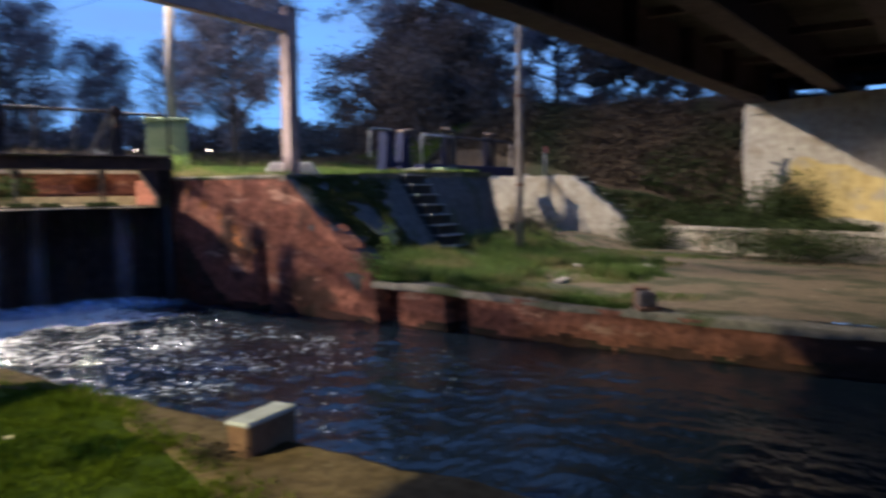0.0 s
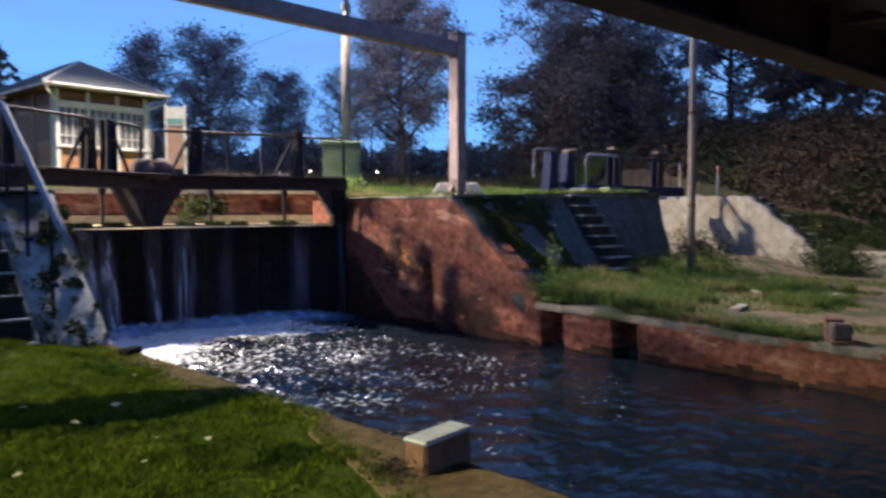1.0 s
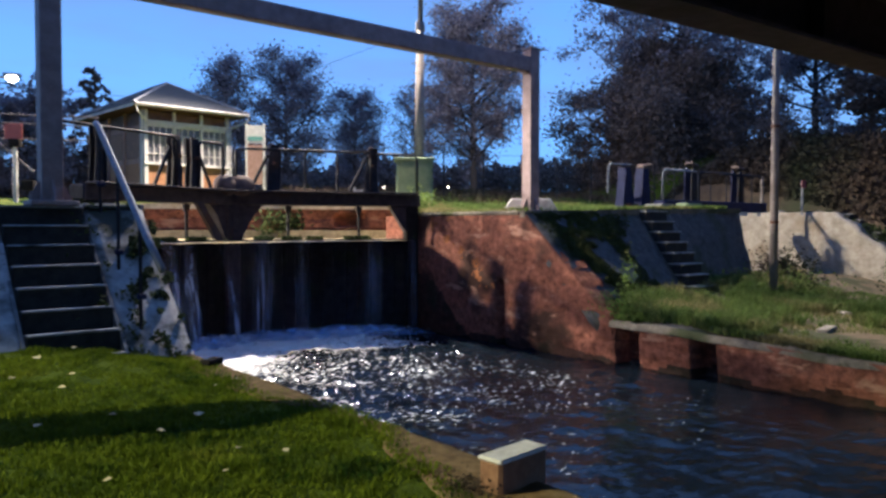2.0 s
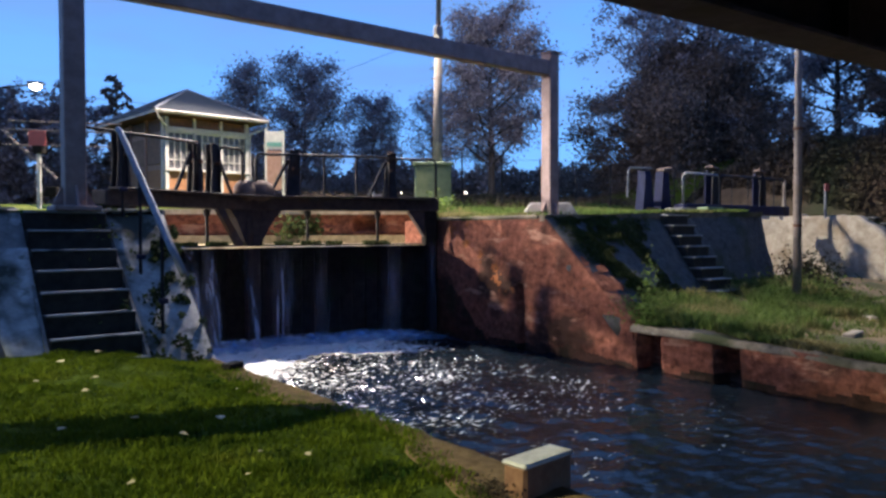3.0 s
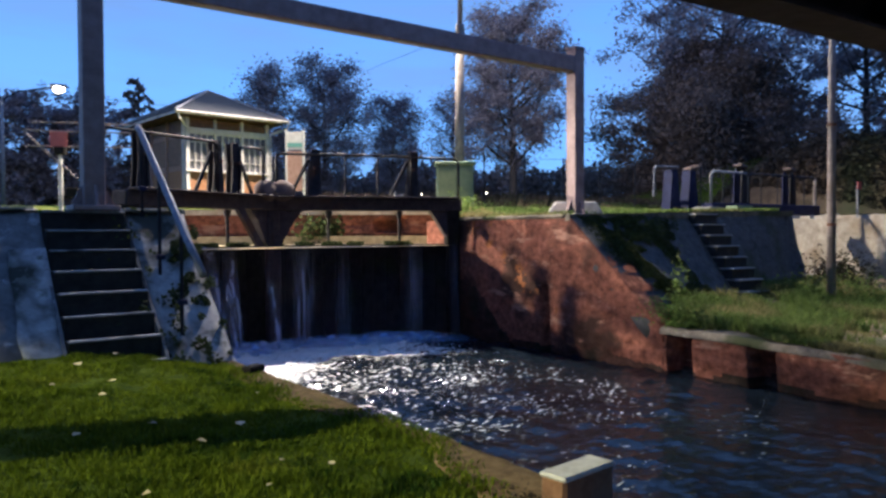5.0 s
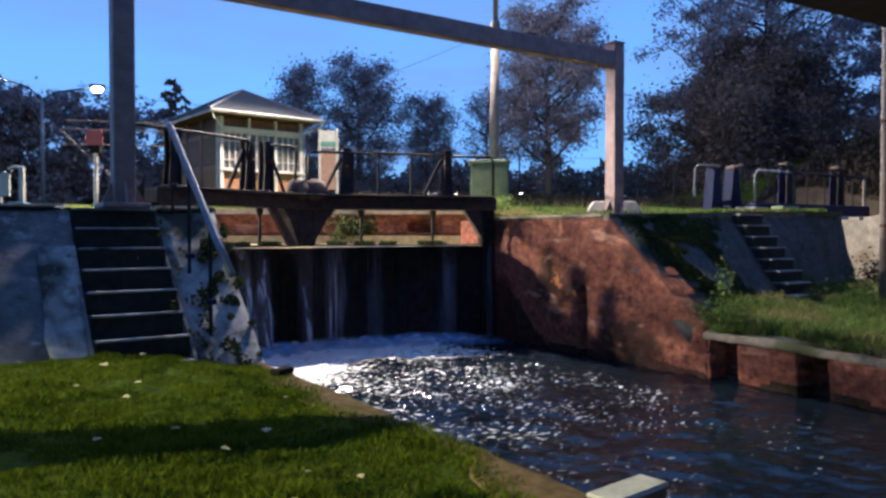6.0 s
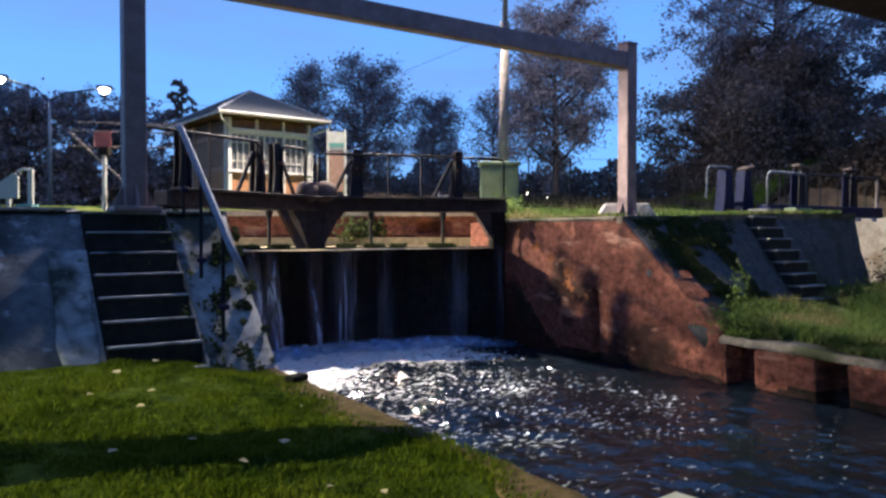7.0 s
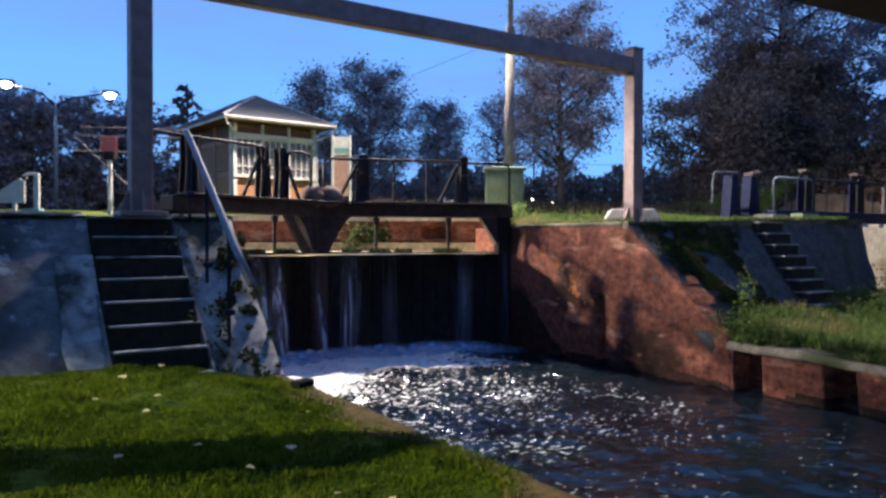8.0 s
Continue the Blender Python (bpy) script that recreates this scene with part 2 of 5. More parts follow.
RED_PLATE = mat("red_plate", (0.28, 0.06, 0.06), (0.40, 0.09, 0.085), 8, 0.6, bump=0.05)
WHITE_PLATE = mat("white_plate", (0.42, 0.41, 0.38), (0.58, 0.57, 0.54), 6, 0.6, bump=0.05, c3=(0.33, 0.31, 0.28), c3_scale=3)
TEAL = mat("teal_paint", (0.08, 0.22, 0.19), (0.14, 0.32, 0.28), 6, 0.5, bump=0.1)
RUSTY = mat("rusty_iron", (0.07, 0.035, 0.025), (0.17, 0.08, 0.05), 10, 0.8, 0.3, 0.5)
BLOCK_TOP = mat("block_lit_top", (0.42, 0.41, 0.40), (0.66, 0.65, 0.63), 12, 0.85, bump=0.4, c3=(0.3, 0.29, 0.27), c3_scale=5)
LIME = mat("whitewashed_concrete", (0.62, 0.61, 0.58), (0.78, 0.77, 0.74), 7, 0.85, bump=0.3, c3=(0.45, 0.43, 0.39), c3_scale=3)
# brown block faces, painted darker than the top because they stand in shade
BLOCK_SIDE = mat("block_side", (0.13, 0.06, 0.035), (0.25, 0.13, 0.075), 9, 0.9, bump=0.6, c3=(0.12, 0.08, 0.06), c3_scale=4)


def let_through(m, share):
    """Leaves and blades pass part of the light that falls on their other side."""
    n, l = m.node_tree.nodes, m.node_tree.links
    b = n["Principled BSDF"]
    tr = n.new("ShaderNodeBsdfTranslucent")
    mx = n.new("ShaderNodeMixShader")
    mx.inputs[0].default_value = share
    l.new(b.inputs["Base Color"].links[0].from_socket, tr.inputs["Color"])
    l.new(b.outputs[0], mx.inputs[1])
    l.new(tr.outputs[0], mx.inputs[2])
    l.new(mx.outputs[0], n["Material Output"].inputs["Surface"])


for m_, k_ in ((GRASS, 0.3), (WEED, 0.45), (LEAF, 0.5), (LEAF_DENSE, 0.5), (IVY, 0.3)):
    let_through(m_, k_)
WET_SHADED_STONE = mat("wet_shaded_red_stone", (0.022, 0.011, 0.009), (0.075, 0.035, 0.027), 8, 0.75, bump=0.9, c3=(0.018, 0.02, 0.012), c3_scale=1.4, c3_at=0.5, dist=0.03, spec=0.2)
LAMP_GLOW = glow("lamp_glass", (1.0, 0.90, 0.72), 28)
SPARK = glow("far_lamp", (1.0, 0.85, 0.65), 14)

GLASS = bpy.data.materials.new("window_glass")
GLASS.use_nodes = True
gb = GLASS.node_tree.nodes["Principled BSDF"]
gb.inputs["Base Color"].default_value = (0.25, 0.25, 0.27, 1)
gb.inputs["Roughness"].default_value = 0.08
gb.inputs["Transmission Weight"].default_value = 0.5


def water_material():
    m = bpy.data.materials.new("canal_water")
    m.use_nodes = True
    n, l = m.node_tree.nodes, m.node_tree.links
    b = n["Principled BSDF"]
    b.inputs["Base Color"].default_value = (0.006, 0.011, 0.018, 1)
    b.inputs["Roughness"].default_value = 0.035
    b.inputs["IOR"].default_value = 1.33
    tc = n.new("ShaderNodeTexCoord")
    mp = n.new("ShaderNodeMapping")
    mp.inputs["Scale"].default_value = (0.8, 1.4, 1.0)
    l.new(tc.outputs["Object"], mp.inputs[0])
    n1 = n.new("ShaderNodeTexNoise")
    n1.inputs["Scale"].default_value, n1.inputs["Detail"].default_value = 6.5, 5
    l.new(mp.outputs[0], n1.inputs["Vector"])
    bp = n.new("ShaderNodeBump")
    bp.inputs["Strength"].default_value, bp.inputs["Distance"].default_value = 0.42, 0.05
    l.new(n1.outputs["Fac"], bp.inputs["Height"])
    l.new(bp.outputs[0], b.inputs["Normal"])
    return m


WATER = water_material()


def foam_material(name, alpha, scale, low, high, colour=(0.82, 0.84, 0.86), solid_at=None):
    """White water: opaque in flecks, clear between them."""
    m = bpy.data.materials.new(name)
    m.use_nodes = True
    n, l = m.node_tree.nodes, m.node_tree.links
    b = n["Principled BSDF"]
    b.inputs["Base Color"].default_value = (*colour, 1)
    b.inputs["Roughness"].default_value = 0.6
    tc = n.new("ShaderNodeTexCoord")
    mp = n.new("ShaderNodeMapping")
    mp.inputs["Scale"].default_value = scale
    l.new(tc.outputs["Object"], mp.inputs[0])
    t = n.new("ShaderNodeTexNoise")
    t.inputs["Scale"].default_value, t.inputs["Detail"].default_value = 1.0, 6
    l.new(mp.outputs[0], t.inputs["Vector"])
    r = n.new("ShaderNodeMapRange")
    r.inputs[1].default_value, r.inputs[2].default_value, r.inputs[4].default_value = low, high, alpha
    l.new(t.outputs["Fac"], r.inputs[0])
    at = n.new("ShaderNodeAttribute")
    at.attribute_name = "cover"
    if solid_at is None:
        mu = n.new("ShaderNodeMath")
        mu.operation = "MULTIPLY"
        l.new(r.outputs[0], mu.inputs[0])
        l.new(at.outputs["Fac"], mu.inputs[1])
        l.new(mu.outputs[0], b.inputs["Alpha"])
    else:
        mu = n.new("ShaderNodeMath")
        mu.operation = "MULTIPLY_ADD"
        mu.inputs[1].default_value = solid_at
        l.new(at.outputs["Fac"], mu.inputs[0])
        l.new(t.outputs["Fac"], mu.inputs[2])
        l.new(mu.outputs[0], r.inputs[0])
        l.new(r.outputs[0], b.inputs["Alpha"])
    return m


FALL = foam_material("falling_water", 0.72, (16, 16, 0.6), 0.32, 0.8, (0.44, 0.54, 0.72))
# the blue is painted skylight in the gate's shade; spray itself is white
SKYLIT_SPRAY = foam_material("spray", 0.42, (3.0, 5.0, 5.0), 0.25, 0.7, (0.26, 0.52, 0.92))
FOAM = foam_material("foam", 1.0, (10.0, 17.0, 11.0), 0.71, 0.87, (0.84, 0.88, 0.88), 0.38)


# ---- mesh helpers ----
def thing(name, at=(0, 0, 0), rz=0.0, label="", category="", group="", kind=""):
    ob = new(name)
    ob.empty_display_size = 0.2
    ob.matrix_basis = pose(*at, 0, 0, rz)
    return tagged(ob, label, category, group, kind)


def mesh_from(name, bm):
    me = bpy.data.meshes.new(name)
    bm.normal_update()
    bm.to_mesh(me)
    bm.free()
    return me


def part(name, bm, material, parent=None, label="", smooth=False):
    me = mesh_from(name, bm) if isinstance(bm, bmesh.types.BMesh) else bm
    if not me.materials:
        me.materials.append(material)
    if smooth:
        me.polygons.foreach_set("use_smooth", [True] * len(me.polygons))
    ob = new(name, me)
    if parent:
        ob.parent = parent
    return tagged(ob, label)


def pydata(name, verts, faces):
    me = bpy.data.meshes.new(name)
    me.from_pydata([tuple(v) for v in verts], [], [tuple(f) for f in faces])
    me.update()
    return me


def add_box(bm, c, size, m=None, bevel=0.0):
    mm = Matrix.Translation(c) @ (m or Matrix()) @ Matrix.Diagonal((*size, 1))
    r = bmesh.ops.create_cube(bm, size=1.0, matrix=mm)
    if bevel:
        es = list({e for v in r["verts"] for e in v.link_edges})
        bmesh.ops.bevel(bm, geom=es, offset=bevel, segments=1, affect="EDGES")
    return bm


def box(c, size, m=None, bevel=0.0):
    return add_box(bmesh.new(), c, size, m, bevel)


def rot(rx=0, ry=0, rz=0):
    return pose(0, 0, 0, rx, ry, rz)


def add_tube(bm, pts, radii, sides=10, caps=True):
    """A round bar through the points, with a radius for each of them."""
    pts = [Vector(p) for p in pts]
    if not isinstance(radii, (list, tuple)):
        radii = [radii] * len(pts)
    rings = []
    for i, p in enumerate(pts):
        d = (pts[min(i + 1, len(pts) - 1)] - pts[max(i - 1, 0)]).normalized()
        up = Vector((0, 0, 1)) if abs(d.z) < 0.9 else Vector((0, 1, 0))
        a = d.cross(up).normalized()
        b = d.cross(a)
        rings.append([bm.verts.new(p + radii[i] * (math.cos(2 * math.pi * k / sides) * a + math.sin(2 * math.pi * k / sides) * b)) for k in range(sides)])
    for r0, r1 in zip(rings, rings[1:]):
        for k in range(sides):
            bm.faces.new((r0[k], r0[(k + 1) % sides], r1[(k + 1) % sides], r1[k]))
    if caps:
        bm.faces.new(rings[0][::-1])
        bm.faces.new(rings[-1])
    return bm


def tube(pts, radii, sides=10):
    bm = add_tube(bmesh.new(), pts, radii, sides)
    bmesh.ops.recalc_face_normals(bm, faces=bm.faces)
    return bm


def add_prism(bm, poly, d):
    """The flat polygon poly (3D points) pushed along d."""
    d = Vector(d)
    a = [bm.verts.new(p) for p in poly]
    b = [bm.verts.new(Vector(p) + d) for p in poly]
    bm.faces.new(a)
    bm.faces.new(b[::-1])
    for i in range(len(a)):
        j = (i + 1) % len(a)
        bm.faces.new((a[j], a[i], b[i], b[j]))
    bmesh.ops.recalc_face_normals(bm, faces=bm.faces)
    return bm


def prism(poly, d):
    return add_prism(bmesh.new(), poly, d)


def sheet(f, us, vs, keep=None):
    """A grid of quads through f(u, v)."""
    us, vs = list(us), list(vs)
    verts = [f(u, v) for v in vs for u in us]
    n = len(us)
    faces = [(j * n + i, j * n + i + 1, (j + 1) * n + i + 1, (j + 1) * n + i)
             for j in range(len(vs) - 1) for i in range(n - 1)
             if keep is None or keep((us[i] + us[i + 1]) / 2, (vs[j] + vs[j + 1]) / 2)]
    used = sorted({i for fc in faces for i in fc})
    at = {o: k for k, o in enumerate(used)}
    return pydata("sheet", [verts[i] for i in used], [tuple(at[i] for i in fc) for fc in faces])


def solid(ob, t, offset=-1):
    md = ob.modifiers.new("thickness", "SOLIDIFY")
    md.thickness, md.offset = t, offset
    return ob


def nz(x, y, z, s=1.0):
    return noise.noise(Vector((x * s, y * s, z * s)))


def cards(name, pos, size, rng, aspect=1.6, lean=1.0, thin=False):
    """Small leaf blades at the positions, each a bent pair of triangles, turned at random."""
    pos = np.asarray(pos, float)
    n = len(pos)
    size = np.broadcast_to(np.asarray(size, float), (n,))
    u = rng.normal(0, 1, (n, 3)) * np.array([1, 1, 0.6 + 0.4 * lean])
    u /= np.linalg.norm(u, axis=1, keepdims=True)
    w = np.cross(u, rng.normal(0, 1, (n, 3)))
    w /= np.linalg.norm(w, axis=1, keepdims=True)
    h = size[:, None]
    a = pos - u * h * 0.5 * aspect
    b = pos + w * h * 0.5
    c = pos + u * h * 0.5 * aspect
    d = pos - w * h * 0.5
    verts = np.stack([a, b, c, d], 1).reshape(-1, 3)
    idx = np.arange(n) * 4
    me = bpy.data.meshes.new(name)
    me.vertices.add(n * 4)
    me.vertices.foreach_set("co", verts.ravel())
    me.loops.add(n * 4)
    me.loops.foreach_set("vertex_index", np.arange(n * 4))
    me.polygons.add(n)
    me.polygons.foreach_set("loop_start", idx)
    me.update(calc_edges=True)
    return me


def blades(name, pos, height, width, rng, lean=0.5):
    """Upright grass blades: tapered triangles with a bend."""
    pos = np.asarray(pos, float)
    n = len(pos)
    height = np.broadcast_to(np.asarray(height, float), (n,))[:, None]
    width = np.broadcast_to(np.asarray(width, float), (n,))[:, None]
    az = rng.uniform(0, 2 * np.pi, n)
    side = np.stack([np.cos(az), np.sin(az), 0 * az], 1)
    fall = rng.uniform(-1, 1, (n, 2)) * lean
    mid = pos + np.concatenate([fall * height * 0.3, height * 0.6], 1)
    tip = pos + np.concatenate([fall * height, height * (1 - 0.25 * np.abs(fall).max(1, keepdims=True))], 1)
    verts = np.stack([pos - side * width / 2, pos + side * width / 2, mid + side * width * 0.4, mid - side * width * 0.4, tip], 1).reshape(-1, 3)
    k = np.arange(n) * 5
    loops = np.stack([k, k + 1, k + 2, k + 3, k + 3, k + 2, k + 4], 1).ravel()
    me = bpy.data.meshes.new(name)
    me.vertices.add(n * 5)
    me.vertices.foreach_set("co", verts.ravel())
    me.loops.add(n * 7)
    me.loops.foreach_set("vertex_index", loops)
    me.polygons.add(n * 2)
    me.polygons.foreach_set("loop_start", np.stack([np.arange(n) * 7, np.arange(n) * 7 + 4], 1).ravel())
    me.update(calc_edges=True)
    return me


rng = np.random.default_rng(7)
WATER_Z, COPE = -0.75, 1.63
NEAR_X, FAR_X = 2.75, 9.1


# ---- ground ----
def smooth(a, b, x):
    t = min(1, max(0, (x - a) / (b - a)))
    return t * t * (3 - 2 * t)


def near_height(x, y):
    return 0.2 * smooth(4.6, 7.2, y) * smooth(2.7, 1.2, x) + 0.02 * nz(x, y, 0, 1.3) * smooth(2.7, 2.0, x)


def far_height(x, y):
    z = -0.06 - 0.14 * smooth(6.2, 1.0, y) - 0.12 * smooth(10, 19, x) + 0.03 * nz(x, y, 3, 0.9)
    return z + 0.30 * smooth(5.6, 7.6, y) * smooth(9.6, 10.6, x)


def upper_height(x, y):
    if x < 6:
        z = COPE + 0.45 * smooth(10, 22, y)
    else:
        z = COPE + 0.022 * (min(x, 17) - FAR_X) + 0.75 * smooth(9.5, 20, y)
    z += 0.05 * nz(x, y, 5, 0.4) * smooth(9.5, 12, y)
    return z + 2.2 * smooth(24, 30, x) * smooth(26, 16, y)


def bank_height(x, y):
    return 0.33 + 3.7 * smooth(20.3, 25.5, x + 0.25 * (y - 3)) * smooth(17, 11, y) + 0.2 * nz(x, y, 8, 0.5) * smooth(19.4, 21, x)


def lines(*spans):
    out = []
    for a, b, step in spans:
        n = max(1, round((b - a) / step))
        out += [a + (b - a) * i / n for i in range(n)]
    return out + [spans[-1][1]]


ground_near = part("ground_near_bank", sheet(lambda x, y: (x, y, near_height(x, y)),
                   lines((-300, -20, 40), (-20, -4, 2), (-4, 2.4, 0.2), (2.4, 2.64, 0.08)), lines((-60, -4, 4), (-4, 7.4, 0.2))), SOIL, smooth=True)
tagged(ground_near, "lawn of short mown grass on the canal bank", "ground", kind="structure")
ground_far = part("ground_far_bank", sheet(lambda x, y: (x, y, far_height(x, y)),
                  lines((9.45, 26, 0.3)), lines((-60, -4, 4), (-4, 8.6, 0.25))), DIRT, smooth=True)
tagged(ground_far, "bare trodden earth with patchy grass on the far bank", "ground", kind="structure")


def dry(x, y):
    if y < 8.3 or (x < NEAR_X and y < 8.7):
        return False
    if NEAR_X < x < 10.5 and y < 18.4:
        wall_y = 16.9 - (x - 5.07) * 3.6 / 5.43
        if y < wall_y and not (x > FAR_X and y < 12.0):
            return False
    return not (16.4 < x < 20.5 and y < 13)


ground_upper = part("ground_upper", sheet(lambda x, y: (x, y, upper_height(x, y)),
                    lines((-400, -40, 45), (-40, 2.75, 2.1375), (2.75, 9.1, 0.25), (9.1, 10.5, 0.35), (10.5, 16.4, 0.59), (16.4, 20.5, 1.02), (20.5, 40, 1.5), (40, 400, 45)),
                    lines((8.3, 8.7, 0.4), (8.7, 12.0, 0.55), (12.0, 19, 0.25), (19, 40, 1.5), (40, 400, 45)), dry), SOIL, smooth=True)
tagged(ground_upper, "rough grass on the upper level beside the lock", "ground", kind="structure")
def bank_start(y):
    return 18.6 + 0.273 * (y + 0.6) if y < 4.95 else 21.0


embankment = part("ground_embankment", sheet(lambda u, y: (bank_start(y) + u, y, bank_height(bank_start(y) + u, y) if u > 0.01 else -0.7),
                  lines((0, 0.03, 0.03), (0.03, 10, 0.4), (10, 40, 5)), lines((-6, 4.9, 0.4), (4.9, 5.0, 0.1), (5.0, 16, 0.5))), HEDGE, smooth=True)
tagged(embankment, "overgrown brown embankment rising to the bridge", "ground", kind="structure")


# ---- canal and lock walls ----
def far_wall_point(y, z):
    joint = 0.0
    for zj in (1.28, 0.86, 0.42, 0.0, -0.4):
        joint = max(joint, 1 - abs(z + 0.02 * nz(y, zj, 1, 2) - zj) / 0.022)
    d = 0.05 * nz(y, z, 2, 1.4) + 0.025 * nz(y, z, 4, 5)
    d += 0.035 * max(0, joint) * (1 if nz(y, z, 11, 0.8) > -0.1 else 0.2)
    if z > far_top(y) - 0.07:
        d *= 0.2
    slot = max(0, 1 - abs(y - 8.86) / 0.13) > 0.2 and -1 < z < 0.45 + 0.1 * nz(y, z, 3, 4)
    if slot:
        d += 0.22
    for a, b in ((5.90, 6.26), (4.62, 4.98)):
        if a < y < b and z < 0.0:
            d += 0.30
    if y < 6.36:
        d += 0.05 * smooth(-0.45, -0.75, z)
    return (FAR_X + d, y, z)


def far_top(y):
    if y >= 8.3:
        return COPE
    if y >= 6.36:
        return -0.1 + (COPE + 0.1) * (y - 6.36) / 1.94
    return -0.1 - 0.14 * smooth(6.2, 1.0, y)


wall_far_lock = part("wall_far_lock", sheet(lambda y, v: far_wall_point(y, -2.0 + (far_top(y) + 2.0) * v), lines((6.36, 12.05, 0.045)), lines((0, 1, 0.014))), RED_STONE, smooth=True)
tagged(solid(wall_far_lock, 0.5, 1), "weathered red lock wall with worn courses, dark stains and painted gate shade", "wall", kind="structure")
wall_far_canal = part("wall_far_canal", sheet(lambda y, v: far_wall_point(y, -2.0 + (far_top(y) + 2.0) * v), lines((-30, -4, 0.5), (-4, 6.36, 0.05)), lines((0, 1, 0.03))), RED_STONE, smooth=True)
tagged(solid(wall_far_canal, 0.35, 1), "low red stone canal wall with mooring recesses", "wall", kind="structure")
cap = part("far_bank_coping", sheet(lambda x, y: (x, y, far_top(min(y, 6.3)) + 0.03 + 0.03 * nz(x, y, 1, 1.6) + 0.02 * nz(x, y, 6, 6) - (0.09 if x < 9.06 else 0)) if x > 9.08 else (x + 0.03 + 0.05 * nz(1, y, 2, 2.2) + 0.03 * nz(3, y, 2, 7), y, far_top(min(y, 6.3)) + 0.02 + 0.03 * nz(x, y, 1, 1.6) - (0.09 if x < 9.06 else 0)), [9.05, 9.07, 9.16, 9.25, 9.35, 9.5, 9.6], lines((-30, -4, 0.5), (-4, 6.4, 0.06))), BANK_EDGE, smooth=True)
tagged(cap, "worn stone edging along the far canal bank", "edging", kind="structure")



def tide_and_shade(ob, level, gate_shade=0.0):
    """The stone stays wet and weed-stained below an uneven line over the water. The last argument raises the line near
    the gate, painting in the gate's shadow.
    """
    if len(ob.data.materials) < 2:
        ob.data.materials.append(WET_SHADED_STONE)
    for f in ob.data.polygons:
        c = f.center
        if c.z < level + gate_shade * smooth(9.7, 11.3, c.y) + 0.14 * nz(c.y, 0, 2, 1.1) + 0.08 * nz(c.y, c.z, 4, 4):
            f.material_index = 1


wall_far_lock.data.materials.append(WET_SHADED_STONE)
wall_far_lock.data.materials.append(RUST_STAIN)
for f in wall_far_lock.data.polygons:
    c = f.center
    off = c.z - (0.62 + (c.y - 9.55) * 0.80)
    if 8.3 < c.y < 10.9 and abs(off) < 0.34 and nz(c.y, c.z, 7, 3.0) + 0.5 * nz(c.y, c.z, 2, 11) > 0.12 + 1.1 * abs(off):
        f.material_index = 2
tide_and_shade(wall_far_canal, -0.66)
# lock wall: the darkening towards the gate paints in the gate's shadow
tide_and_shade(wall_far_lock, -0.62, 1.1)

# near canal wall below the lawn, and its trodden edge
wall_near = part("wall_near_canal", sheet(lambda y, z: (NEAR_X - 0.07 + 0.03 * nz(y, z, 1, 2), y, z), lines((-40, -4, 1), (-4, 8.8, 0.2)), lines((-2.0, -0.02, 0.2))), RED_STONE, smooth=True)
tagged(solid(wall_near, 0.4), "canal wall below the mown bank", "wall", kind="structure")


def lawn_limit(y):
    """How far the turf reaches towards the canal."""
    return float(np.interp(y, (0, 1.0, 1.84, 2.15, 2.6, 3.0, 3.3, 4.1, 4.5, 5.4, 6.6, 7.2), (1.6, 1.8, 2.12, 2.28, 2.38, 2.50, 2.70, 2.70, 2.50, 2.47, 2.54, 2.68))) + 0.06 * nz(0, y, 5, 3)


def edge_point(y, v):
    x0 = lawn_limit(y) - 0.10
    x1 = NEAR_X - 0.06 + 0.05 * nz(0, y, 9, 1.7) + 0.03 * nz(0, y, 4, 6)
    x = x0 + (x1 - x0) * min(v, 0.985) / 0.985
    z = near_height(x, y) + 0.010 + 0.016 * v * (1 + nz(v * 3, y, 2, 3)) - (0.24 if v > 0.99 else 0.02 if v < 0.01 else 0)
    return (x, y, z)


edge = part("near_bank_edging", sheet(edge_point, lines((-20, 0, 0.5), (0, 7.05, 0.06)), [0, 0.02, 0.2, 0.4, 0.6, 0.8, 0.9, 0.96, 0.985, 1.0]), EDGE_DIRT, smooth=True)
tagged(edge, "bare sandy strip along the canal edge", "edging", kind="structure")

# sloping wing wall on the near side with its stair notch
FOOT_Y, TOP_Y = 6.98, 8.78


def near_slope(x, v):
    y = FOOT_Y + (TOP_Y - FOOT_Y) * v
    z = -0.05 + (COPE + 0.05) * v
    d = 0.03 * nz(x, y, z, 1.1) + 0.015 * nz(x, y, z, 4)
    return (x, y - d, z + d)


def slope_solid(name, x0, x1, material, label):
    ob = part(name, sheet(near_slope, lines((x0, x1, 0.12)), lines((-0.15, 1, 0.04))), material, smooth=True)
    return tagged(solid(ob, 0.35), label, "wall", kind="structure")


slope_solid("wing_wall_near", -14, 1.16, CONCRETE, "sloping grey concrete wing wall with damp stains")
slope_solid("wing_wall_end", 2.07, NEAR_X, RAW_CONCRETE, "sloping concrete end of the wing wall with ivy")


def patch_point(u, v):
    x = 0.80 + 0.36 * u - 0.05 * nz(0, v * 6, 2, 1) * (1 - u)
    p = near_slope(x, v)
    return (p[0], p[1] - 0.02, p[2] + 0.02)


ob = part("render_strip", sheet(patch_point, lines((0, 1, 0.2)), lines((-0.05, 0.74, 0.03))), RAW_CONCRETE, smooth=True)
tagged(solid(ob, 0.04), "paler strip of bare concrete beside the steps", "wall", kind="structure")
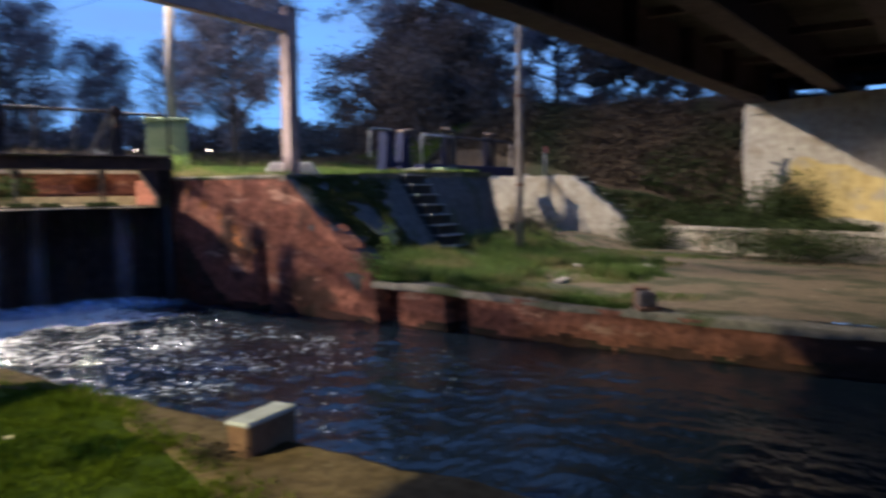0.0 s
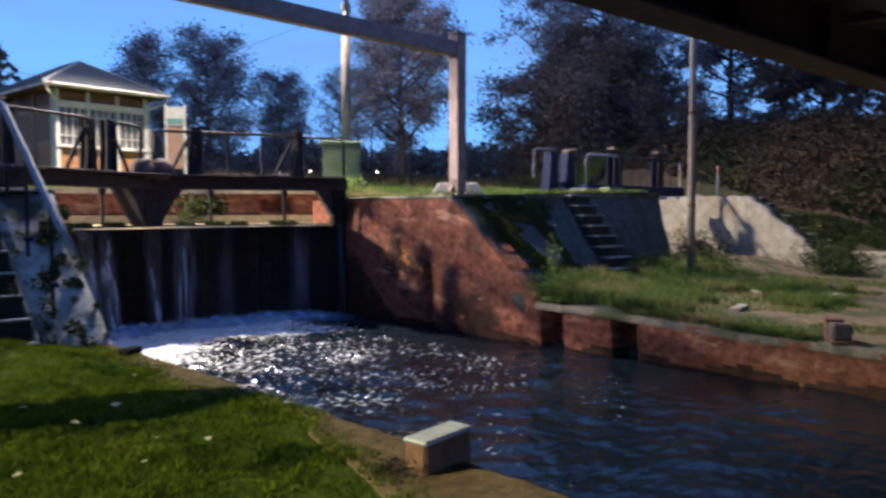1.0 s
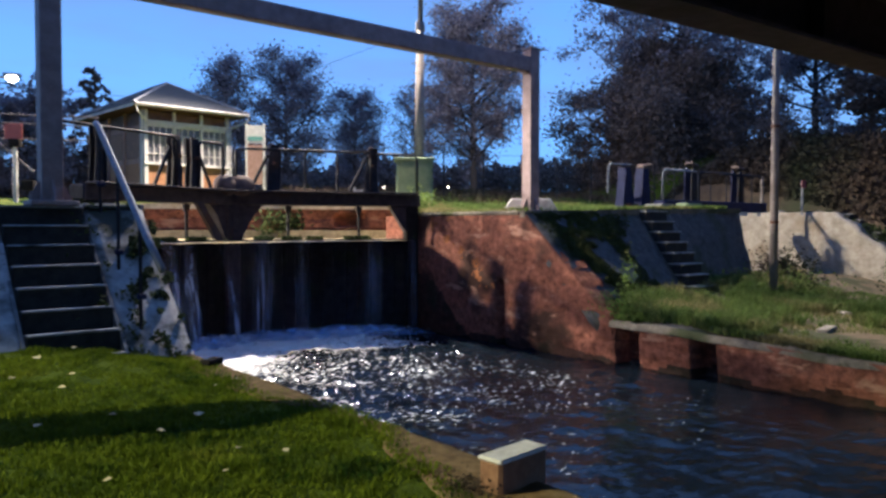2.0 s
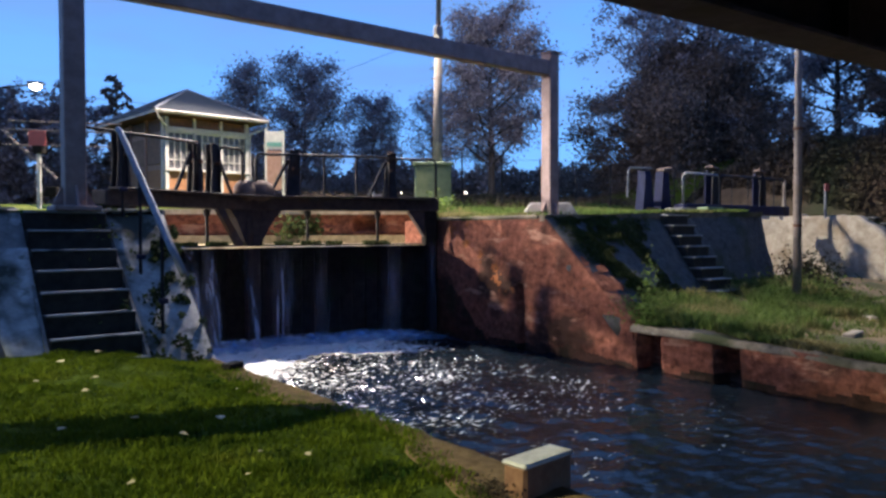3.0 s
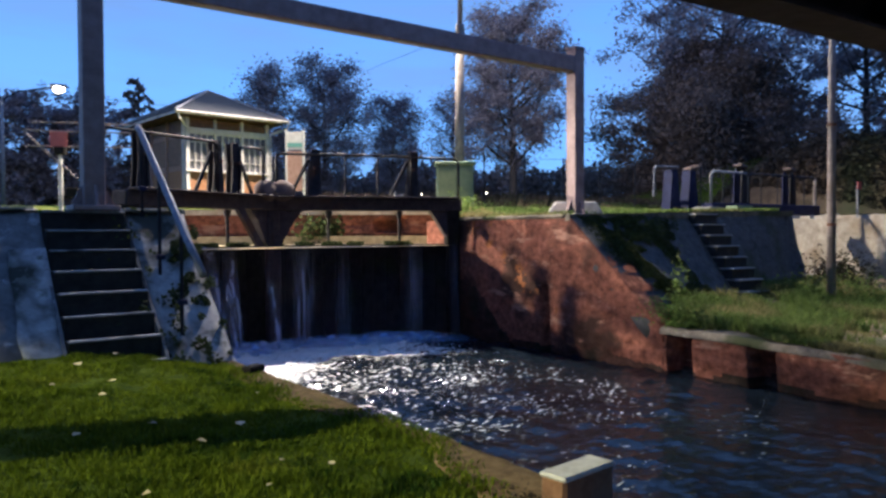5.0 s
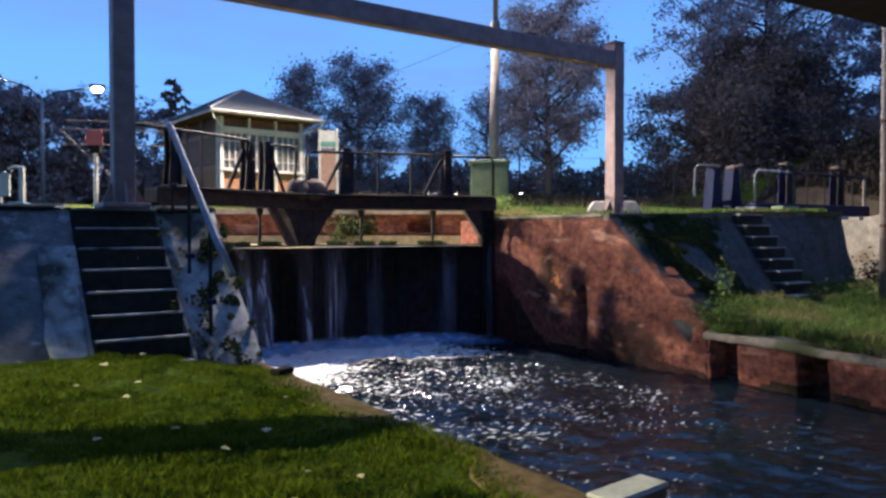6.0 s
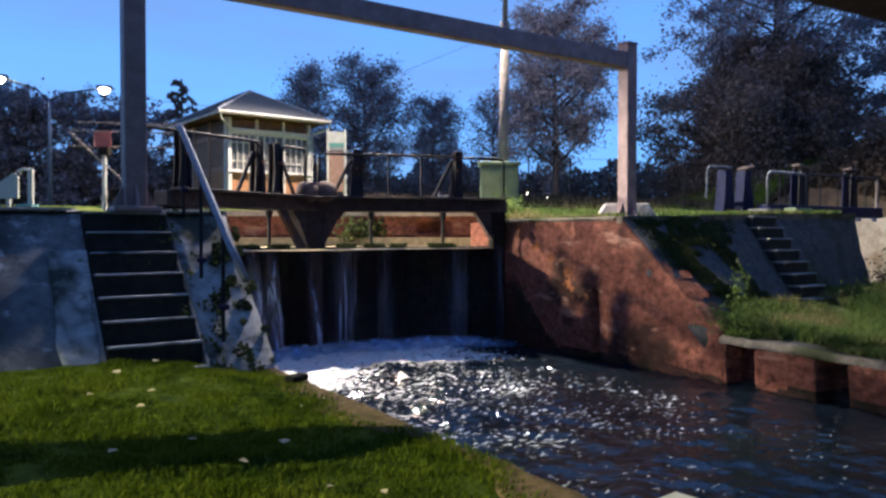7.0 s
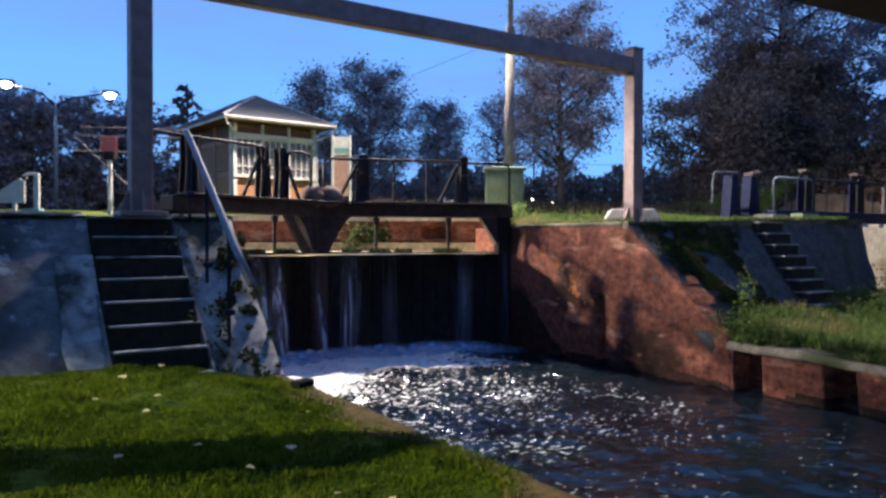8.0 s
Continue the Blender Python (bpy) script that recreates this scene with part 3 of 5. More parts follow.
side = part("wall_near_lock", prism([(NEAR_X - 0.02, FOOT_Y - 0.1, -2), (NEAR_X - 0.02, FOOT_Y - 0.1, -0.2), (NEAR_X - 0.02, TOP_Y + 0.05, COPE - 0.06), (NEAR_X - 0.02, 18.6, COPE - 0.06), (NEAR_X - 0.02, 18.6, -2)], (-0.6, 0, 0)), RED_STONE)
tagged(side, "red lock wall under the coping", "wall", kind="structure")
for nm, x0, x1 in (("coping_near", -14.0, 1.14), ("coping_near_end", 2.09, NEAR_X + 0.04)):
    ob = part(nm, box(((x0 + x1) / 2, TOP_Y + 0.24, COPE - 0.03), (x1 - x0, 0.5, 0.14), bevel=0.025), COPING)
    tagged(ob, "stone coping on top of the wing wall", "coping", kind="structure")

# slope on the far side, dark stone with moss
def far_slope(x, v):
    foot = 6.36 + 0.2 * (x - FAR_X)
    y = foot + (8.3 - foot) * v
    z = -0.12 + (COPE + 0.022 * (x - FAR_X) + 0.12) * v
    d = 0.04 * nz(x, y, z, 0.9) + 0.02 * nz(x, y, z, 4)
    return (x, y - d, z + d)


for nm, x0, x1 in (("wing_wall_far", FAR_X + 0.03, 12.42), ("wing_wall_far_end", 13.18, 16.4)):
    ob = part(nm, sheet(far_slope, lines((x0, x1, 0.12)), lines((0, 1, 0.04))), DARK_SLOPE, smooth=True)
    tagged(solid(ob, 0.3), "sloping dark stone wing wall with moss", "wall", kind="structure")
ob = part("coping_far_front", prism([(FAR_X, 8.26, COPE - 0.08), (16.4, 8.26, COPE + 0.08), (16.4, 8.26, COPE + 0.19), (FAR_X, 8.26, COPE + 0.035)], (0, 0.42, 0)), BANK_EDGE)
tagged(ob, "rough stone coping at the top of the slope", "coping", kind="structure")
ob = part("coping_far_lock", box((FAR_X + 0.22, 10.2, COPE + 0.0), (0.5, 3.6, 0.07), bevel=0.02), BANK_EDGE)
tagged(ob, "stone coping along the lock side", "coping", kind="structure")

# second, disused lock chamber beyond the slope
for nm, poly in (("wall_second_lock_near", [(16.4, 7.9, -0.6), (16.4, 8.3, 1.8), (16.4, 13, 1.8), (16.4, 13, -0.6)]),):
    tagged(part(nm, prism(poly, (-0.3, 0, 0)), DARK_SLOPE), "dark side wall of the second lock", "wall", kind="structure")


def beige_top(y):
    return 1.78 if y > 7.9 else 1.78 - (7.9 - y) * 0.80


ob = part("wall_second_lock_far", sheet(lambda y, v: (20.5 + 0.05 * nz(y, v * 2, 3, 1.3) + 0.03 * nz(y, v * 2, 5, 5), y, -0.6 + (beige_top(y) + 0.6) * v), lines((5.2, 13, 0.1)), lines((0, 1, 0.04))), PALE_CONCRETE, smooth=True)
tagged(solid(ob, 0.4, 1), "pale weathered concrete wall of the second lock with a sloping end", "wall", kind="structure")
tagged(part("floor_second_lock", box((18.45, 10.2, -0.5), (4.2, 6.0, 0.2)), DIRT), "overgrown bed of the disused lock", "ground", kind="structure")
tagged(part("wall_second_lock_back", box((18.45, 13.1, 0.7), (4.2, 0.3, 2.4)), RED_STONE), "back wall of the disused lock", "wall", kind="structure")
ob = part("retaining_wall", prism([(19.9, 4.9, -0.5), (18.4, -0.6, -0.5), (14, -14, -0.5), (14.3, -14, -0.5), (18.7, -0.6, -0.5), (20.2, 4.9, -0.5)], (0, 0, 0.78)), PALE_CONCRETE)
tagged(ob, "low stained retaining wall at the foot of the embankment", "wall", kind="structure")
ob = part("retaining_wall_coping", prism([(19.84, 4.95, 0.28), (18.34, -0.6, 0.28), (13.94, -14, 0.28), (14.4, -14, 0.28), (18.8, -0.6, 0.28), (20.3, 4.95, 0.28)], (0, 0, 0.09)), PALE_CONCRETE)
tagged(ob, "pale coping on the retaining wall", "coping", kind="structure")

# wall of the upper chamber behind the gates
def upper_wall(u, z):
    x = 2.75 + 7.75 * u
    y = 18.45 - 5.15 * u
    d = 0.04 * nz(x, z, 3, 2) + (0.03 if abs((z + 0.05 * nz(x, 0, 0, 1)) % 0.26 - 0.13) > 0.115 else 0) + (0.35 if 0.80 < u < 0.87 and 1.38 < z < 1.68 else 0)
    return (x + 0.55 * d, y + 0.83 * d, z)


ob = part("wall_upper_chamber", sheet(upper_wall, lines((0, 1, 0.012)), lines((0.4, 1.78, 0.03))), RED_STONE, smooth=True)
tagged(solid(ob, 0.5), "red block wall of the upper chamber with a drain opening", "wall", kind="structure")
ob = part("base_upper_chamber", prism([(2.6, 18.27, 0.9), (10.42, 13.08, 0.9), (10.52, 13.23, 0.9), (2.7, 18.42, 0.9)], (0, 0, 0.39)), BASE_COURSE)
tagged(ob, "pale ochre base course at the foot of the chamber wall", "wall", kind="structure")
ob = part("coping_upper_chamber", prism([(2.7, 18.40, 1.78), (10.5, 13.22, 1.78), (10.8, 13.7, 1.78), (3.0, 18.88, 1.78)], (0, 0, 0.13)), PALE_CONCRETE)
tagged(ob, "pale coping on the upper chamber wall", "coping", kind="structure")
tagged(part("wall_upper_side", box((10.0, 12.35, 0.9), (1.6, 0.5, 1.4)), RED_STONE), "short red wall behind the gate", "wall", kind="structure")


# ---- water ----
def wave(x, y):
    a = smooth(2.0, 10.5, y)
    return (0.018 + 0.051 * a) * (nz(x, y, 0, 2.3) + 0.6 * nz(x, y * 1.2, 7, 5.5) + 0.35 * nz(x, y, 3, 11))


ob = part("water", sheet(lambda x, y: (x, y, WATER_Z + wave(x, y)), lines((NEAR_X - 0.1, FAR_X + 0.3, 0.05)), lines((-60, -2, 1.5), (-2, 2, 0.12), (2, 12.75, 0.05))), WATER, smooth=True)
tagged(ob, "dark rippled canal water with glints below the gates", "water", kind="structure")
ob = part("water_upper", sheet(lambda x, y: (x, y, 1.10 + 0.004 * nz(x, y, 0, 3)), lines((NEAR_X - 0.1, 10.6, 0.3)), lines((11.3, 18.6, 0.3))), PALE_WATER, smooth=True)
tagged(ob, "still water behind the gates with a pale ochre surface", "water", kind="structure")


def cover(me, f):
    at = me.attributes.new("cover", "FLOAT", "POINT")
    at.data.foreach_set("value", [float(min(1.3, max(0, f(v.co)))) for v in me.vertices])
    return me


GATE_L, GATE_M, GATE_R = Vector((NEAR_X - 0.1, 11.4, 0)), Vector((5.62, 12.7, 0)), Vector((FAR_X + 0.02, 11.4, 0))


def gate_y(x):
    return 11.4 + 1.3 * ((x - GATE_L.x) / (GATE_M.x - GATE_L.x) if x < GATE_M.x else (GATE_R.x - x) / (GATE_R.x - GATE_M.x))


def foam_cover(p):
    back = gate_y(p.x) - p.y
    strong = 1.2 * smooth(5.2, 1.9, back) * smooth(6.6, 4.6, p.x + 0.4 * nz(p.x, p.y, 3, 0.8))
    fringe = 0.8 * smooth(1.15, 0.35, back) * smooth(9.2, 8.3, p.x)
    # scattered white flecks, partly foam, partly lamp glints painted on the water
    flecks = 0.43 * smooth(11.5, 5.0, back) * smooth(9.0, 6.6, p.x + 0.5 * nz(p.x, p.y, 8, 0.6))
    boil = 1.2 * smooth(3.2, 1.7, back) * smooth(9.2, 6.8, p.x + 0.5 * nz(p.x, p.y, 5, 1.5))
    return max(strong, fringe, flecks, boil) + 0.26 * nz(p.x, p.y, 0, 1.1) - 0.04


me = sheet(lambda x, y: (x, y, WATER_Z + wave(x, y) + 0.012 + 0.05 * smooth(1.6, 0.2, gate_y(x) - y) * (1 + nz(x, y, 2, 6))), lines((NEAR_X, FAR_X, 0.06)), lines((2.4, 12.7, 0.06)), lambda x, y: y < gate_y(x))
ob = part("foam", cover(me, foam_cover), FOAM, smooth=True)
tagged(ob, "white foam churning below the falls, with flecks painted for glints", "water", kind="stuff")


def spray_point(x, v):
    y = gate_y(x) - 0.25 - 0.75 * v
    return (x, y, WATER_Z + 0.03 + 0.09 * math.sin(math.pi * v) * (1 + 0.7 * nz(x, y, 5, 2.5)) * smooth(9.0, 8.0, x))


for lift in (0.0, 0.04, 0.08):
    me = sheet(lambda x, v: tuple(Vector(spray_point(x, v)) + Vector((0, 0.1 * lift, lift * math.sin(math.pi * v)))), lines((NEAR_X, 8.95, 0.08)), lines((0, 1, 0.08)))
    ob = part("spray", cover(me, lambda p: smooth(9.0, 8.2, p.x) * smooth(0.2, 0.45, gate_y(p.x) - p.y) * smooth(1.2, 0.8, gate_y(p.x) - p.y)), SKYLIT_SPRAY, smooth=True)
    tagged(ob, "spray tinted blue as skylit, where the falls meet the water", "water", kind="stuff")


# ---- near stair with its handrail ----
stair = thing("stone_stair", (1.6, FOOT_Y, 0.1), 0, "worn stone steps set in the sloping wall, risers painted shaded, nosings lamplit", "stairs", kind="structure")
N_STEP, RISE = 7, (COPE - 0.13) / 7
for i in range(N_STEP + 1):
    y0 = 0.0 + i * 0.235
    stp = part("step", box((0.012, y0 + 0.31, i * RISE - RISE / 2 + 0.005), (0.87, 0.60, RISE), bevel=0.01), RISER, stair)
    part("nosing", box((0.012, y0 + 0.035, i * RISE + 0.012), (0.86, 0.085, 0.022), bevel=0.008), STEP, stp, "worn nosing, painted pale as lamplit")
for sx in (-0.44, 0.47):
    bm = prism([(sx, -0.15, -0.4), (sx, -0.02, -0.05), (sx, TOP_Y - FOOT_Y, COPE - 0.14), (sx, TOP_Y - FOOT_Y + 0.4, COPE - 0.14), (sx, TOP_Y - FOOT_Y + 0.4, -0.4)], (-0.03, 0, 0))
    part("cheek", bm, CONCRETE, stair)

hand = thing("handrail", (2.2, 7.3, 0.3), 0, "galvanised pipe handrail down the side of the stone steps", "handrail")
part("pipe", tube([(0.05, -0.75, 0.66), (0.05, -0.3, 0.98), (0.05, 1.45, 2.30), (0.05, 1.55, 2.34)], 0.038, 12), GALV, hand, smooth=True)
for y, zb, zt in ((-0.05, 0.0, 1.16), (0.72, 0.45, 1.75), (1.42, 1.25, 2.25)):
    part("post", tube([(0.06, y, zb), (0.06, y, zt)], 0.02), RAIL, hand)
    part("bracket", box((0.06, y - 0.03, zb + 0.35), (0.09, 0.07, 0.06), bevel=0.01), BLUE_STEEL, hand)

# ---- gantry over the lock tail ----
GY = 8.78
gantry = thing("gantry", (5.8, GY, COPE), 0, "grey-pink steel portal frame standing across the lock", "gantry")
GX0, GX1, GZ = 1.73 - 5.8, 9.78 - 5.8, 3.0
for x in (GX0, GX1):
    post = part("post", box((x, 0, GZ / 2), (0.235, 0.235, GZ), bevel=0.012), GANTRY, gantry)
    part("base_plate", box((x, 0, 0.03), (0.5, 0.5, 0.06), bevel=0.01), GANTRY, post)
    for sx, sy in ((1, 0), (-1, 0), (0, 1), (0, -1)):
        g = prism([(x + sx * 0.117 + sy * 0.015, sy * 0.117 + sx * 0.015, 0.06), (x + sx * 0.24 + sy * 0.015, sy * 0.24 + sx * 0.015, 0.06), (x + sx * 0.117 + sy * 0.015, sy * 0.117 + sx * 0.015, 0.30)], (-sy * 0.03, -sx * 0.03, 0))
        part("gusset", g, GANTRY, post)
part("beam", box(((GX0 + GX1) / 2, 0, GZ - 0.27), (GX1 - GX0 - 0.234, 0.20, 0.275), bevel=0.012), GANTRY, gantry)
for x, sg_ in ((GX0, 1), (GX1, -1)):
    part("end_plate", box((x + sg_ * 0.128, 0, GZ - 0.27), (0.022, 0.232, 0.33), bevel=0.004), GANTRY, gantry)
part("shackle", box((2.05, 0, GZ - 0.108), (0.16, 0.08, 0.05), bevel=0.015), RUSTY, gantry, "small rusty lifting eye on the beam")
part("corner_cap", box((GX1, 0, GZ + 0.025), (0.25, 0.25, 0.03)), GANTRY, gantry)
part("corner_cap", box((GX0, 0, GZ + 0.025), (0.25, 0.25, 0.03)), GANTRY, gantry)
foot = thing("concrete_footing", (10.14, 9.13, COPE), -43, "pale trapezoid concrete block behind the gantry post", "concrete block")
bm = prism([(-0.56, -0.2, 0), (0.56, -0.2, 0), (0.37, -0.2, 0.29), (-0.37, -0.2, 0.29)], (0, 0.5, 0))
bmesh.ops.bevel(bm, geom=list(bm.edges), offset=0.015, segments=1, affect="EDGES")
part("block", bm, LIME, foot)


# ---- lock gates ----
def gate_leaf(hinge, mitre, label):
    """A leaf along local x from hinge (0) to mitre (length); the face towards us is local -y for the far leaf."""
    d = mitre - hinge
    L = d.length
    ang = math.degrees(math.atan2(d.y, d.x))
    leaf = thing("lock_gate", (hinge.x, hinge.y, WATER_Z - 0.3), ang, label, "lock gate", "pair of lock gates")
    s = -1 if d.x > 0 else 1
    z0 = -(WATER_Z - 0.3)
    n = 15
    for i in range(n):
        w = L / n
        part("plank", box(((i + 0.5) * w, 0.0 + 0.006 * (i % 3), (1.09 + z0) / 2), (w - 0.006, 0.10, 1.09 + z0), bevel=0.008), TIMBER, leaf)
    part("backing", box((L / 2, s * -0.07, (1.07 + z0) / 2), (L - 0.04, 0.04, 1.05 + z0)), TIMBER, leaf)
    for zz in (1.05, 0.2, -0.5):
        part("cross_rail", box((L / 2, s * -0.11, zz + z0), (L, 0.14, 0.16), bevel=0.012), TIMBER, leaf)
    part("top_beam", box((L / 2 - 0.02, 0, 1.91 + z0), (L + 0.04, 0.34, 0.24), bevel=0.02), GATE_STEEL, leaf)
    part("heel_post", box((0.13, 0, (1.8 + z0) / 2), (0.26, 0.28, 1.8 + z0), bevel=0.02), TIMBER, leaf)
    part("mitre_post", box((L - 0.10, 0, (1.8 + z0) / 2), (0.18, 0.28, 1.8 + z0), bevel=0.02), GATE_STEEL, leaf)
    part("knee", prism([(L - 0.18, -0.1, 1.8 + z0), (L - 0.62, -0.1, 1.8 + z0), (L - 0.46, -0.1, 1.62 + z0), (L - 0.18, -0.1, 1.1 + z0)], (0, 0.2, 0)), GATE_STEEL, leaf)
    part("knee", prism([(0.25, -0.1, 1.8 + z0), (0.60, -0.1, 1.8 + z0), (0.25, -0.1, 1.25 + z0)], (0, 0.2, 0)), GATE_STEEL, leaf)
    if d.x > 0:
        part("strut", prism([(L - 1.02, s * 0.10, 1.8 + z0), (L - 0.84, s * 0.10, 1.8 + z0), (L - 0.34, s * 0.10, 1.12 + z0), (L - 0.52, s * 0.10, 1.12 + z0)], (0, s * 0.08, 0)), GATE_STEEL, leaf)
    for x in (0.32 * L, 0.70 * L):
        rod = part("paddle_rod", tube([(x, s * -0.12, 0.95 + z0), (x, s * -0.12, 1.85 + z0)], 0.03), RAIL, leaf)
        part("collar", tube([(x, s * -0.12, 1.66 + z0), (x, s * -0.12, 1.78 + z0)], [0.05, 0.075]), RAIL, rod)
    return leaf, L, z0, s


def rail_frame(leaf, x0, x1, top, base, y, bend0=True, bend1=True):
    r = 0.09
    pts = [(x0, y, base)]
    pts += [(x0, y, top - r), (x0 + r * 0.3, y, top - r * 0.3), (x0 + r, y, top)] if bend0 else [(x0, y, top)]
    pts += [(x1 - r, y, top), (x1 - r * 0.3, y, top - r * 0.3), (x1, y, top - r)] if bend1 else [(x1, y, top)]
    pts += [(x1, y, base)]
    return part("guard_rail", tube(pts, 0.027), RAIL, leaf, smooth=True)


def winding_gear(leaf, x, base, y, hgt=0.92, flip=1):
    """Tapered paddle-gear mast of two curved plates with a diagonal stay."""
    for sy in (-0.07, 0.07):
        pts = [(x - 0.13, y + sy, base), (x + 0.13, y + sy, base), (x + 0.10, y + sy, base + 0.55 * hgt), (x + 0.05, y + sy, base + hgt), (x - 0.11, y + sy, base + hgt), (x - 0.09, y + sy, base + 0.55 * hgt)]
        mast = part("gear_plate", prism(pts, (0, 0.02, 0)), RAIL, leaf)
    part("gear_rack", box((x, y, base + 0.5 * hgt), (0.06, 0.09, hgt * 1.04), bevel=0.008), RUSTY, leaf)
    part("stay", tube([(x + flip * 0.10, y, base + 0.8 * hgt), (x + flip * 0.44, y, base + 0.06)], 0.034), RAIL, leaf)
    part("crank_shaft", tube([(x, y - 0.16, base + 0.62 * hgt), (x, y + 0.14, base + 0.62 * hgt)], 0.03), RUSTY, leaf)


left, LL, z0, s = gate_leaf(GATE_L, GATE_M, "dark lock gate leaf with water spilling over its sill")
B = 2.03 + z0
rail_frame(left, -0.45, 0.56 * LL, 2.93 + z0, B, -0.14)
rail_frame(left, 0.72 * LL, 0.90 * LL, 2.91 + z0, B, -0.14)
part("rail_post", tube([(0.12 * LL, -0.14, B), (0.12 * LL, -0.14, 2.93 + z0)], 0.022), RAIL, left)
winding_gear(left, 0.10 * LL, B, -0.05)
winding_gear(left, 0.57 * LL, B, -0.05, flip=-1)
winding_gear(left, 0.70 * LL, B, -0.05)
right, LR, z0, s = gate_leaf(GATE_R, GATE_M, "dark lock gate leaf with guard rails and paddle gear")
rail_frame(right, 0.03, 0.27 * LR, 2.84 + z0, B, 0.14)
rail_frame(right, 0.27 * LR, 0.97 * LR, 2.86 + z0, B, 0.14, False, True)
for x in (0.45, 0.62, 0.75):
    part("rail_post", tube([(x * LR, 0.14, B), (x * LR, 0.14, 2.86 + z0)], 0.022), RAIL, right)
winding_gear(right, 0.26 * LR, B, 0.05)
winding_gear(right, 0.78 * LR, B, 0.05)
part("walkway", box((LR / 2, 0.25, 2.05 + z0), (LR * 0.98, 0.30, 0.035), bevel=0.006), GATE_STEEL, right)
part("walkway", box((LL / 2, -0.25, 2.05 + z0), (LL * 0.98, 0.30, 0.035), bevel=0.006), GATE_STEEL, left)
part("latch", tube([(0.36 * LR, 0.2, B), (0.36 * LR, 0.2, B + 0.14)], 0.025), WHITE_PLATE, right, "pale upright latch")
part("latch_arm", tube([(0.36 * LR, 0.2, B + 0.06), (0.36 * LR - 0.16, 0.2, B + 0.07)], 0.02), WHITE_PLATE, right)
# cast mitre weights
for leaf, L, y in ((left, LL, -0.1), (right, LR, 0.1)):
    bm = bmesh.new()
    bmesh.ops.create_uvsphere(bm, u_segments=20, v_segments=10, radius=1, matrix=Matrix.Translation((L - 0.22, y, B + 0.12)) @ Matrix.Diagonal((0.25, 0.18, 0.21, 1)))
    part("mitre_casting", bm, CASTING, leaf, "rounded iron casting at the meeting posts", smooth=True)


# ---- falling water ----
def fall(x0, x1, thick=0.25, top=1.11, dense=1.0):
    me = sheet(lambda u, v: (x0 + (x1 - x0) * u + 0.02 * nz(u * 3, v * 4, x0, 1) + (0.40 if x0 < GATE_M.x else -0.35) * thick * (v ** 0.5), gate_y(x0 + (x1 - x0) * u) - 0.16 - 0.92 * thick * (v ** 0.5) + 0.02 * nz(u * 9, v * 2, x0, 1), top + 0.02 - (top - WATER_Z + 0.05) * v), lines((0, 1, 0.1)), lines((0, 1, 0.04)))
    cover(me, lambda p: dense * (0.55 + 0.55 * smooth(1.1, 0.3, p.z)) * (0.75 + 0.9 * nz(p.x * 11, p.z * 0.7, x0, 1)))
    for i, a in enumerate(me.attributes["cover"].data):
        a.value *= math.sin(math.pi * min(1, max(0, (i % 11) / 10))) ** 0.6
    return me


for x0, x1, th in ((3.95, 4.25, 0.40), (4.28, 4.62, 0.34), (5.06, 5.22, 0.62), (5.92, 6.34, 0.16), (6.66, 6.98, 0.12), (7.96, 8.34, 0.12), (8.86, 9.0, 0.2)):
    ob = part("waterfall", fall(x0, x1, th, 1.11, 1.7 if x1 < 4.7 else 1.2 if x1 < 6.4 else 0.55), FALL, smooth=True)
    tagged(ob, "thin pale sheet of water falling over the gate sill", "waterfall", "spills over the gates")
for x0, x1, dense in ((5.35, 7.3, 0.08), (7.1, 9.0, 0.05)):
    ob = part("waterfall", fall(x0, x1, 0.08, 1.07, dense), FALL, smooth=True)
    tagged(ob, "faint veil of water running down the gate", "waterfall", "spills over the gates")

# ---- stone block on the bank ----
blk = thing("mooring_block", (2.555, 1.985, 0.0), 6, "squared stone block with a pale flat top on the canal edge", "stone block")
part("body", box((0, 0, 0.08), (0.40, 0.155, 0.22), bevel=0.018), BLOCK_SIDE, blk)
# a separate pale top carries the light on the upper face
part("top", box((0, 0, 0.188), (0.41, 0.165, 0.025), bevel=0.01), BLOCK_TOP, blk, "top of the block, painted pale as lit")
chip = thing("loose_slab", (2.62, 6.25, 0.03), 30, "small dark slab lying on the bank edge", "stone slab")
part("slab", box((0, 0, 0.03), (0.22, 0.12, 0.06), bevel=0.01), TIMBER, chip)

# ---- far bank things ----
bol = thing("mooring_bollard", (9.42, 2.08, -0.19), 35, "rusty iron mooring block with an upright plate", "bollard")
part("base", box((0, 0, 0.015), (0.62, 0.3, 0.05), bevel=0.01), RUSTY, bol)
part("block", box((-0.1, 0, 0.13), (0.24, 0.22, 0.2), bevel=0.03), CASTING, bol)
part("upright", prism([(0.06, -0.1, 0.03), (0.16, -0.1, 0.03), (0.14, -0.1, 0.27), (0.07, -0.1, 0.25)], (0, 0.2, 0)), BLOCK_SIDE, bol)

for x, y, w, d, r in ((10.9, 3.9, 0.55, 0.16, 10), (14.0, 3.7, 0.8, 0.2, -30), (13.2, 4.6, 0.4, 0.14, 40), (11.4, 5.6, 0.35, 0.2, 70)):
    sl = thing("stone_slab", (x, y, far_height(x, y)), r, "pale flat slab lying in the grass", "stone slab", "slabs on the far bank")
    part("slab", box((0, 0, 0.03), (w, d, 0.07), bevel=0.015), PALE_CONCRETE, sl)


